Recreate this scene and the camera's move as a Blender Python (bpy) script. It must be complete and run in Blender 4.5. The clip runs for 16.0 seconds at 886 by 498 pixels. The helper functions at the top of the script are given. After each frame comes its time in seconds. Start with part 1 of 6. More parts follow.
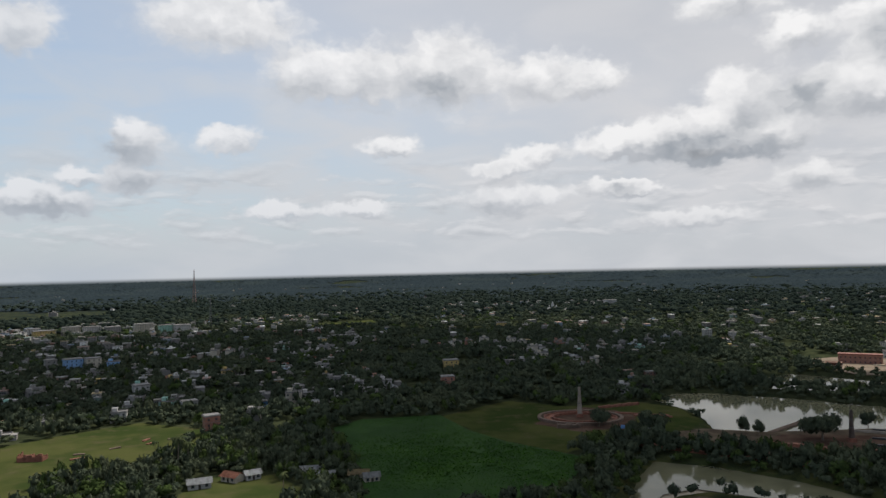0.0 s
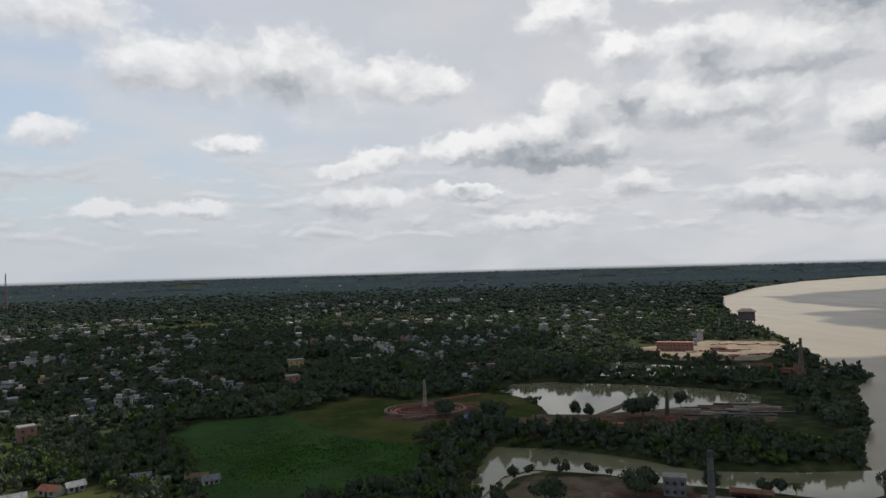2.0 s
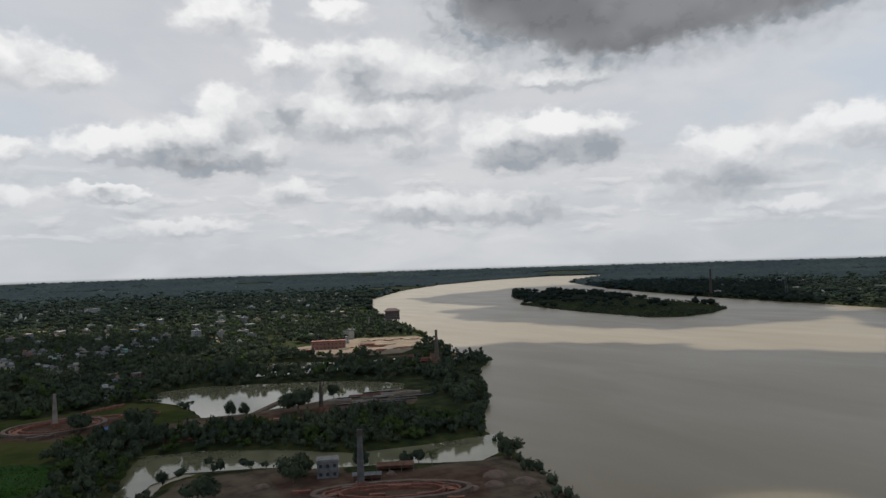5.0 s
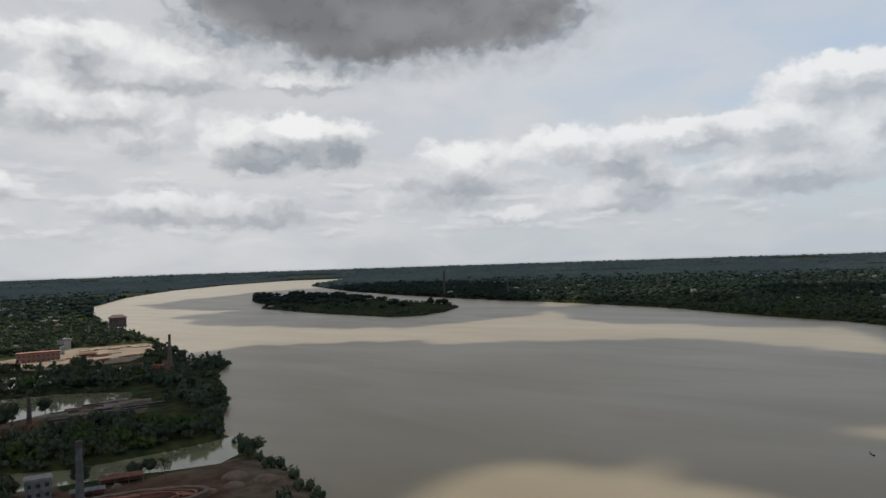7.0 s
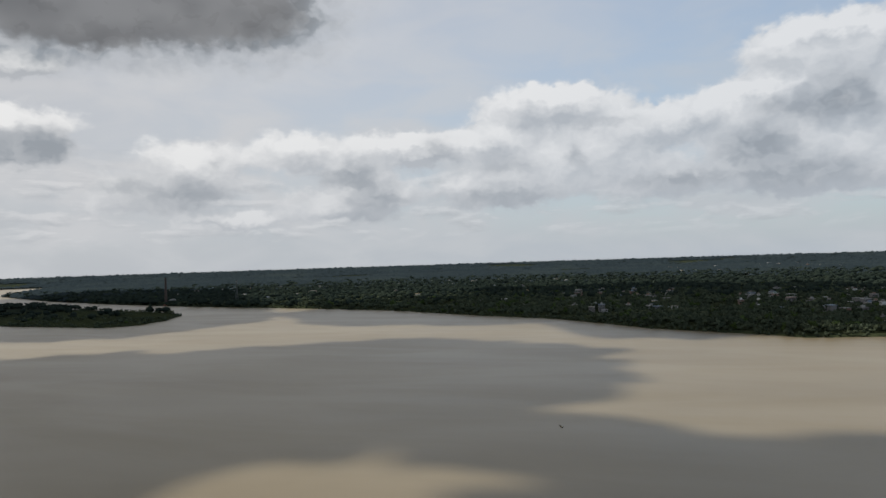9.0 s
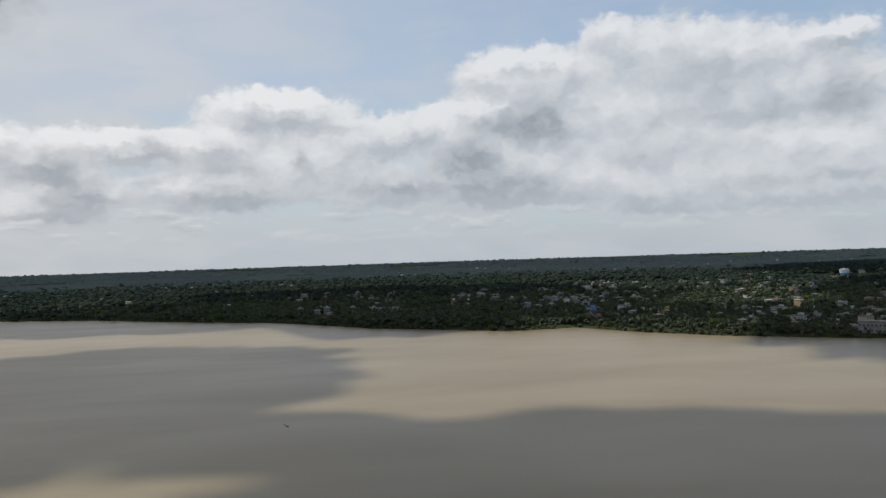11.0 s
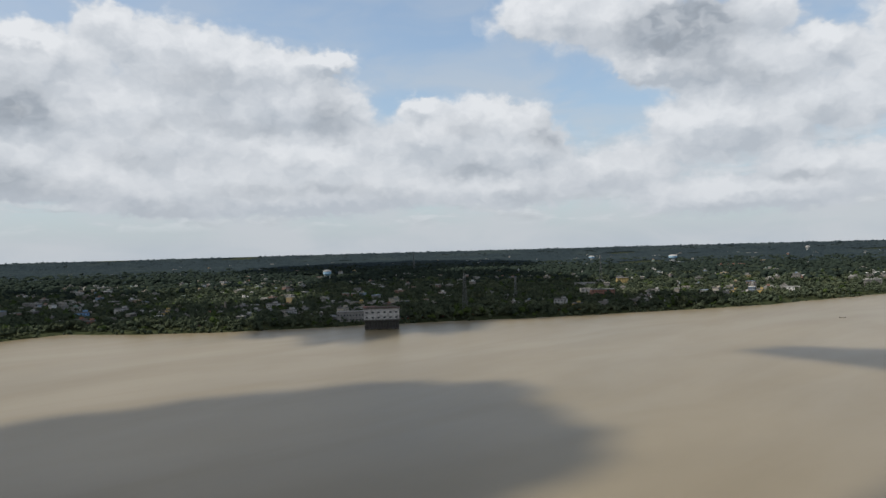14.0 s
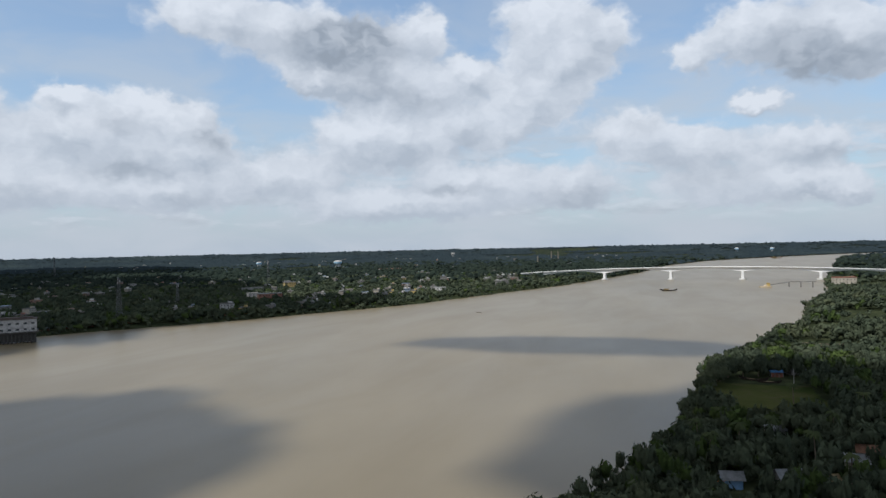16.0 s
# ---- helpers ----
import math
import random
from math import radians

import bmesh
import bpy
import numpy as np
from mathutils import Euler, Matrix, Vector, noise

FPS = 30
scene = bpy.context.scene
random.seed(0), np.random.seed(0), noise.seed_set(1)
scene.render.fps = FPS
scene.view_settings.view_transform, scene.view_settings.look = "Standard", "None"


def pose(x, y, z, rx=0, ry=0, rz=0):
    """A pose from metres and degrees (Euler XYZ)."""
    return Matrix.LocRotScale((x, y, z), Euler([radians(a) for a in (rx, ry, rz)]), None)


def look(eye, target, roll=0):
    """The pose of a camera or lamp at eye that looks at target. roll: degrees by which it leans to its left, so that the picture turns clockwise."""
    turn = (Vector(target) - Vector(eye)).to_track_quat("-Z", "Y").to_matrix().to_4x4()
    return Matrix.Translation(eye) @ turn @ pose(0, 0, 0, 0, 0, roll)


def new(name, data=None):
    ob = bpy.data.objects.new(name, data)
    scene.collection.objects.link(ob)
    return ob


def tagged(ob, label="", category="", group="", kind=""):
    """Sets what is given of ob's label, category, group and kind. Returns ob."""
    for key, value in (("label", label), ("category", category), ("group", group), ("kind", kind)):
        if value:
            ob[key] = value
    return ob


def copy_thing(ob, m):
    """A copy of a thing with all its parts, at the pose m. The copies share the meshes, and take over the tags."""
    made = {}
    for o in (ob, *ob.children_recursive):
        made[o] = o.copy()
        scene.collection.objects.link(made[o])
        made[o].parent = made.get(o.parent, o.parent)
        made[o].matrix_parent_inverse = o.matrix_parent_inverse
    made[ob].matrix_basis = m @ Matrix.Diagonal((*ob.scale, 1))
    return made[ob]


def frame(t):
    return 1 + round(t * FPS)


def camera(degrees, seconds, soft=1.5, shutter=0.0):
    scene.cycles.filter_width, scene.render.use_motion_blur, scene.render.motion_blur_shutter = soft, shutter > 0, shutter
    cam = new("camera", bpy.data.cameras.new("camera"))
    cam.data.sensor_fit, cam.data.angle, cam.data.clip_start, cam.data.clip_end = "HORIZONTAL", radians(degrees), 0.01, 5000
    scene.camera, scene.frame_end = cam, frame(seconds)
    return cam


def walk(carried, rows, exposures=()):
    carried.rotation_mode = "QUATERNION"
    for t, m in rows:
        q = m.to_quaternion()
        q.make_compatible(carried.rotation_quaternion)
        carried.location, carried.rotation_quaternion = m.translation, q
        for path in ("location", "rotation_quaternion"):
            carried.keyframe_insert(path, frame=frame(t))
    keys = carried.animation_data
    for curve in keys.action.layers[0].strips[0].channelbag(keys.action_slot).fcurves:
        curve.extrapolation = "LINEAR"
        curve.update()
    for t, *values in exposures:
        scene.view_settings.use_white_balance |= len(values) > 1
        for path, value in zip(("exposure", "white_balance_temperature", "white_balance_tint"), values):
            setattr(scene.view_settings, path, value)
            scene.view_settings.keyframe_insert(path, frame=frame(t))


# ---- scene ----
cam = camera(64.12, 16.0, soft=1.5)

# seconds, place, tilt, lean, heading
PATH = [
    (0, 0.0, 0.0, 100.0, 91.57, 1.29, 8.18),
    (0.5, 0.2, -0.0, 98.9, 91.58, 1.36, 5.72),
    (1, 0.3, -0.1, 97.8, 91.54, 1.45, 2.86),
    (1.5, 0.4, -0.3, 96.7, 91.49, 1.52, -0.69),
    (2, 0.4, -0.6, 95.6, 91.45, 1.60, -4.16),
    (2.5, 0.3, -1.0, 94.5, 91.44, 1.66, -7.91),
    (3, 0.1, -1.4, 93.4, 91.42, 1.71, -12.02),
    (3.5, -0.1, -1.8, 92.3, 91.38, 1.78, -16.43),
    (4, -0.3, -2.3, 91.2, 91.37, 1.77, -21.36),
    (6.5, -2.4, -4.8, 86.0, 91.03, 1.88, -46.83),
    (7, -3.0, -5.3, 84.9, 91.00, 1.86, -52.07),
    (7.5, -3.6, -5.8, 83.9, 90.99, 1.85, -57.31),
    (8, -4.2, -6.2, 82.9, 90.88, 1.84, -62.50),
    (8.5, -4.9, -6.5, 81.9, 90.90, 1.78, -68.03),
    (9, -5.6, -6.8, 80.9, 90.92, 1.80, -73.57),
    (11.5, -9.4, -7.0, 76.1, 90.61, 1.85, -101.43),
    (12, -10.2, -6.7, 75.2, 90.43, 1.81, -107.76),
    (12.5, -11.0, -6.3, 74.3, 90.26, 1.76, -114.45),
    (13, -11.8, -5.8, 73.4, 90.20, 1.72, -120.87),
    (13.5, -12.6, -5.1, 72.5, 90.08, 1.63, -127.60),
    (14, -13.4, -4.3, 71.6, 89.97, 1.58, -134.36),
    (14.5, -14.2, -3.2, 70.7, 89.94, 1.46, -140.84),
    (15, -15.0, -2.0, 69.9, 89.90, 1.38, -147.60),
    (15.5, -15.8, -0.7, 69.0, 89.87, 1.31, -154.34),
    (16, -16.6, 0.9, 68.2, 89.86, 1.27, -160.81),
]
walk(cam, [(t, pose(*p)) for t, *p in PATH],
     [(0, 0.02, 6500, 11), (6.5, 0.0, 6500, 10), (8.0, -0.06, 6500, 10), (9.0, -0.10, 6500, 10), (10.5, -0.08, 6500, 10), (12.5, 0.02, 6550, 10),
      (14.5, 0.0, 6450, 10), (15.5, -0.02, 6380, 10), (16.0, -0.02, 6050, 10)])

# ---------------------------------------------------------------- light
SUN_AZ, SUN_EL = -28.0, 56.0          # heading (left of +y is positive) and height, degrees


def heading(az):
    """The level direction of a heading, as (x, y)."""
    return -math.sin(radians(az)), math.cos(radians(az))


SUN_DIR = Vector((*[c * math.cos(radians(SUN_EL)) for c in heading(SUN_AZ)], math.sin(radians(SUN_EL))))
sun = new("sun", bpy.data.lights.new("sun", "SUN"))
sun.data.energy, sun.data.angle, sun.data.color = 4.6, radians(0.4), (1.0, 0.94, 0.85)
sun.matrix_world = look(SUN_DIR * 4000, (0, 0, 0))


class Nodes:
    """Short calls for a node tree."""

    def __init__(self, tree):
        self.tree = tree
        tree.nodes.clear()

    def add(self, kind, ins=None):
        n = self.tree.nodes.new(kind)
        for k, v in (ins or {}).items():
            self.put(n.inputs[k], v)
        return n

    def put(self, socket, v):
        if isinstance(v, bpy.types.NodeSocket):
            self.tree.links.new(v, socket)
        else:
            socket.default_value = v

    def math(self, op, a, b=0.0, c=0.0, clamp=False):
        n = self.add("ShaderNodeMath", {0: a, 1: b, 2: c})
        n.operation, n.use_clamp = op, clamp
        return n.outputs[0]

    def vec(self, op, a, b=(0, 0, 0), c=(0, 0, 0)):
        n = self.add("ShaderNodeVectorMath")
        n.operation = op
        self.put(n.inputs[0], a)
        self.put(n.inputs[1], b)
        if op == "MULTIPLY_ADD":
            self.put(n.inputs[2], c)
        return n.outputs["Value" if op in ("DOT_PRODUCT", "LENGTH") else "Vector"]

    def mix(self, f, a, b, blend="MIX"):
        n = self.add("ShaderNodeMix")
        n.data_type, n.blend_type = "RGBA", blend
        self.put(n.inputs[0], f)
        self.put(n.inputs[6], a)
        self.put(n.inputs[7], b)
        return n.outputs[2]

    def ramp(self, v, lo, hi, to0=0.0, to1=1.0, smooth=True):
        n = self.add("ShaderNodeMapRange", {0: v, 1: lo, 2: hi, 3: to0, 4: to1})
        n.interpolation_type = "SMOOTHSTEP" if smooth else "LINEAR"
        return n.outputs[0]

    def noise(self, vec, scale, detail=4.0, rough=0.55, dims="3D", distort=0.0, color=False):
        n = self.add("ShaderNodeTexNoise", {"Vector": vec, "Scale": scale, "Detail": detail, "Roughness": rough,
                                            "Distortion": distort})
        n.noise_dimensions = dims
        return n.outputs["Color" if color else "Fac"]


# heap clouds round the sky, bank by bank: degrees right of the heading -77, degrees up, half width, half height
CLOUD_HEAPS = []
CLOUD_HEAPS.append([(-116.5, 17.3, 3.0, 2.34), (-102.4, 19.1, 6.2, 2.40), (-95.5, 15.5, 3.5, 2.25), (-90.8, 15.4, 2.9, 2.50), (-84.1, 15.7, 4.3, 3.43), (-76.8, 14.8, 3.6, 2.04), (-72.3, 14.5, 2.4, 1.43),
    (-108.6, 9.9, 2.3, 1.89), (-102.1, 10.4, 2.5, 1.23), (-112.7, 7.3, 1.6, 0.69), (-109.0, 7.1, 2.7, 1.05), (-114.1, 5.2, 3.9, 1.12), (-115.9, 5.8, 2.0, 1.10), (-89.3, 9.9, 2.7, 0.91),
    (-77.4, 8.9, 2.7, 1.00), (-80.1, 7.9, 2.7, 0.64), (-79.3, 5.6, 5.0, 1.28), (-71.2, 9.4, 2.8, 1.25), (-70.0, 6.1, 3.0, 0.62), (-97.9, 4.8, 3.9, 0.80), (-91.6, 4.9, 2.7, 0.73)])
CLOUD_HEAPS.append([(-69.5, 9.7, 3.0, 1.24), (-65.5, 10.2, 2.7, 1.80), (-61.9, 12.4, 2.7, 2.05), (-61.0, 9.3, 4.5, 1.82), (-64.2, 8.6, 4.9, 1.13), (-57.5, 6.0, 2.5, 1.19), (-58.5, 16.3, 2.3, 1.37),
    (-50.7, 15.8, 5.5, 2.51), (-44.9, 15.2, 4.0, 2.03), (-49.9, 12.0, 6.4, 2.28), (-42.6, 15.4, 2.6, 1.56), (-48.2, 9.5, 2.3, 1.14), (-55.5, 11.8, 4.1, 1.83), (-62.6, 19.2, 4.1, 1.72),
    (-53.3, 19.9, 2.7, 1.19), (-46.6, 4.5, 5.8, 1.63), (-38.1, 9.7, 5.0, 2.19), (-34.8, 10.7, 4.0, 1.03), (-32.9, 9.2, 2.7, 1.69), (-41.6, 8.9, 1.9, 1.78), (-39.2, 4.4, 4.6, 1.23),
    (-65.7, 3.4, 4.9, 0.81), (-36.3, 14.4, 3.7, 0.95), (-70.9, 6.0, 2.1, 0.62)])
CLOUD_HEAPS.append([(-28.6, 19.7, 11.8, 3.20), (-39.3, 19.6, 5.1, 1.99), (-19.0, 18.9, 5.9, 2.51), (-31.0, 17.2, 5.0, 1.59), (-23.5, 8.3, 3.2, 1.60), (-25.8, 5.6, 5.5, 1.65), (-21.7, 7.3, 2.7, 1.65),
    (-14.8, 8.8, 4.9, 1.80), (-10.1, 7.2, 2.6, 1.99), (-9.3, 5.1, 3.4, 1.76), (-13.2, 4.7, 4.4, 1.26), (-19.5, 3.6, 4.5, 0.73), (-5.0, 8.9, 3.2, 1.51), (-34.6, 14.6, 3.5, 0.99)])
CLOUD_HEAPS.append([(-6.1, 9.2, 4.1, 1.14), (0.4, 9.5, 3.2, 1.37), (4.1, 11.9, 5.0, 1.73), (7.2, 12.2, 4.4, 1.26), (10.2, 9.4, 6.1, 2.14), (6.6, 7.4, 6.7, 1.80), (14.5, 10.3, 3.7, 1.40),
    (1.1, 5.4, 6.8, 1.64), (14.3, 5.6, 5.0, 1.57), (19.3, 10.3, 3.1, 1.90), (24.0, 14.4, 4.4, 1.71), (22.0, 10.4, 2.6, 1.87), (25.0, 10.8, 2.9, 2.42), (22.0, 7.9, 4.1, 2.07),
    (23.0, 5.4, 4.8, 1.31), (27.9, 14.5, 2.7, 1.57)])
CLOUD_HEAPS.append([(25.1, 14.7, 4.1, 1.64), (27.3, 12.7, 4.6, 1.64), (32.0, 16.9, 2.1, 1.65), (36.6, 15.9, 5.0, 1.91), (38.8, 13.2, 7.2, 2.50), (43.2, 14.5, 4.8, 1.61), (45.3, 11.8, 3.9, 2.44),
    (48.4, 14.8, 2.1, 0.79), (49.5, 11.4, 2.5, 2.09), (27.2, 10.5, 5.9, 1.92), (36.4, 9.3, 7.7, 2.51), (43.0, 7.2, 7.0, 2.46), (23.5, 6.6, 5.0, 2.09), (31.7, 5.9, 6.9, 2.11),
    (49.4, 6.8, 4.9, 2.00), (38.5, 4.3, 9.0, 1.54), (21.0, 11.5, 2.7, 1.26), (47.2, 4.3, 6.3, 1.49)])
CLOUD_HEAPS.append([(55.7, 11.4, 1.6, 1.01), (60.7, 10.8, 3.2, 1.51), (64.3, 10.0, 2.3, 1.50), (56.5, 9.1, 5.5, 1.92), (62.0, 7.6, 5.9, 2.10), (65.6, 7.9, 1.8, 1.81), (53.7, 5.1, 5.5, 1.55),
    (62.8, 4.4, 5.9, 1.55), (65.9, 17.8, 4.9, 1.90), (73.3, 16.3, 6.0, 2.56), (77.0, 15.5, 4.5, 2.25), (74.0, 13.4, 2.5, 0.97), (71.7, 5.8, 5.6, 1.69), (77.2, 8.9, 4.1, 1.94),
    (77.9, 3.3, 6.0, 1.37)])
CLOUD_HEAPS.append([(82.6, 16.8, 2.1, 2.06), (86.2, 13.8, 2.1, 1.51), (81.2, 12.1, 5.5, 2.51), (77.6, 13.4, 3.2, 1.73), (92.2, 17.3, 4.0, 2.18), (95.7, 15.8, 3.5, 2.47), (93.0, 13.9, 4.0, 2.26),
    (103.3, 13.9, 1.3, 1.43), (106.5, 15.1, 2.3, 1.95), (111.0, 14.5, 5.1, 3.18), (114.8, 13.1, 2.7, 2.28), (108.0, 10.1, 2.1, 0.71), (98.6, 8.8, 3.4, 1.59), (87.0, 9.3, 5.0, 1.65),
    (102.3, 7.3, 5.4, 1.82), (111.6, 7.0, 4.0, 1.54), (91.6, 11.4, 4.0, 1.82), (80.2, 8.2, 5.0, 1.92), (86.9, 5.3, 5.5, 1.65), (94.6, 4.4, 3.8, 1.89), (83.7, 3.6, 6.4, 1.46),
    (106.3, 4.1, 5.5, 1.78), (114.0, 3.4, 1.5, 0.87), (111.9, 4.2, 2.9, 1.13)])
# their grey undersides, with how dark they are
CLOUD_BASES = []
CLOUD_BASES.append([(-97.3, 14.0, 3.1, 0.98, 0.40), (-85.5, 14.2, 2.7, 1.28, 0.55), (-91.5, 12.7, 3.6, 0.45, 0.30), (-109.5, 9.3, 2.7, 0.83, 0.50), (-108.8, 6.9, 2.1, 0.67, 0.50), (-114.5, 4.9, 3.3, 0.52, 0.60), (-82.0, 4.7, 1.8, 0.50, 0.40),
    (-78.0, 4.3, 3.6, 0.36, 0.35), (-71.6, 8.3, 1.7, 0.40, 0.20), (-80.6, 7.8, 1.8, 0.37, 0.25), (-91.0, 15.1, 1.4, 0.68, 0.20), (-70.4, 5.9, 1.7, 0.35, 0.25), (-76.8, 13.7, 2.7, 0.68, 0.15)])
CLOUD_BASES.append([(-65.6, 8.8, 2.7, 1.08, 0.70), (-62.0, 8.2, 4.5, 0.59, 0.65), (-61.5, 10.2, 1.4, 0.91, 0.40), (-57.5, 5.7, 1.8, 0.64, 0.45), (-57.7, 12.0, 2.3, 1.10, 0.55), (-52.1, 15.0, 1.8, 1.28, 0.50), (-47.2, 13.5, 4.5, 0.50, 0.45),
    (-50.9, 10.7, 4.6, 0.50, 0.35), (-48.2, 9.4, 1.8, 0.82, 0.35), (-39.9, 8.4, 2.6, 1.15, 0.65), (-35.7, 8.1, 3.2, 0.86, 0.55), (-32.5, 9.0, 1.8, 1.10, 0.65), (-47.5, 4.0, 4.9, 0.77, 0.55), (-37.1, 4.7, 3.7, 0.96, 0.45),
    (-37.5, 3.3, 5.0, 0.48, 0.40), (-65.7, 3.0, 4.9, 0.41, 0.35), (-70.9, 5.8, 1.7, 0.31, 0.25)])
CLOUD_BASES.append([(-28.6, 20.3, 12.3, 3.65, 1.30), (-39.3, 20.2, 5.6, 2.21, 1.10), (-18.9, 19.5, 5.9, 2.73, 1.10), (-31.0, 17.0, 4.5, 1.18, 0.90), (-23.1, 5.5, 3.2, 1.19, 0.60), (-28.1, 6.2, 2.1, 0.78, 0.35), (-10.1, 7.2, 1.6, 1.11, 0.55),
    (-8.7, 5.0, 2.5, 0.88, 0.55), (-13.1, 6.8, 1.8, 0.49, 0.30), (-9.3, 3.5, 3.0, 0.53, 0.35), (-21.2, 8.0, 0.9, 0.46, 0.30), (-21.8, 3.0, 2.7, 0.37, 0.25), (-15.0, 5.1, 2.2, 0.59, 0.25)])
CLOUD_BASES.append([(1.6, 5.0, 5.0, 0.82, 0.55), (-3.3, 8.9, 1.4, 0.92, 0.35), (2.1, 7.5, 2.7, 0.64, 0.40), (10.2, 10.4, 3.9, 0.40, 0.30), (14.7, 5.7, 3.3, 0.65, 0.55), (20.8, 7.8, 2.6, 1.09, 0.70), (23.7, 5.4, 4.4, 0.90, 0.65),
    (12.2, 4.1, 2.6, 0.40, 0.30), (18.7, 3.5, 3.5, 0.47, 0.35), (7.5, 8.0, 0.9, 0.90, 0.40), (4.7, 3.3, 2.2, 0.36, 0.25), (26.0, 10.6, 2.1, 1.20, 0.50), (22.0, 10.4, 1.5, 0.62, 0.35)])
CLOUD_BASES.append([(26.8, 10.2, 2.7, 0.91, 0.45), (38.8, 13.2, 3.6, 1.27, 0.35), (39.1, 10.2, 1.8, 0.82, 0.35), (43.1, 9.5, 2.2, 0.76, 0.40), (48.7, 10.6, 1.7, 1.66, 0.50), (34.0, 7.1, 2.7, 0.64, 0.35), (35.5, 9.7, 1.4, 0.73, 0.30),
    (35.7, 3.4, 3.2, 0.55, 0.35), (42.0, 4.7, 4.0, 0.63, 0.35), (49.3, 5.0, 3.7, 0.52, 0.35), (30.7, 4.6, 2.7, 0.50, 0.20), (27.3, 12.3, 2.3, 0.55, 0.15)])
CLOUD_BASES.append([(59.7, 9.6, 2.3, 0.91, 0.30), (66.1, 8.7, 1.1, 1.27, 0.50), (59.6, 6.2, 2.7, 0.59, 0.45), (64.1, 3.8, 2.7, 0.64, 0.35), (74.9, 15.7, 3.3, 1.57, 0.65), (78.2, 16.3, 2.4, 1.80, 0.50), (67.6, 16.4, 2.7, 1.26, 0.15),
    (77.4, 2.4, 3.2, 0.43, 0.25), (54.6, 4.4, 3.2, 0.46, 0.20)])
CLOUD_BASES.append([(112.8, 12.2, 3.5, 1.28, 0.60), (110.3, 14.2, 2.9, 1.56, 0.30), (85.7, 8.9, 2.7, 0.82, 0.30), (94.6, 3.6, 2.7, 0.99, 0.45), (84.2, 4.6, 2.7, 0.50, 0.45), (99.9, 8.9, 1.7, 0.79, 0.25), (82.1, 11.6, 2.7, 0.91, 0.35),
    (104.7, 4.9, 4.4, 1.11, 0.30), (110.8, 2.9, 2.9, 0.53, 0.30), (96.1, 14.3, 1.8, 1.25, 0.20), (113.0, 6.0, 2.1, 0.52, 0.25), (78.4, 12.6, 2.3, 0.91, 0.25)])


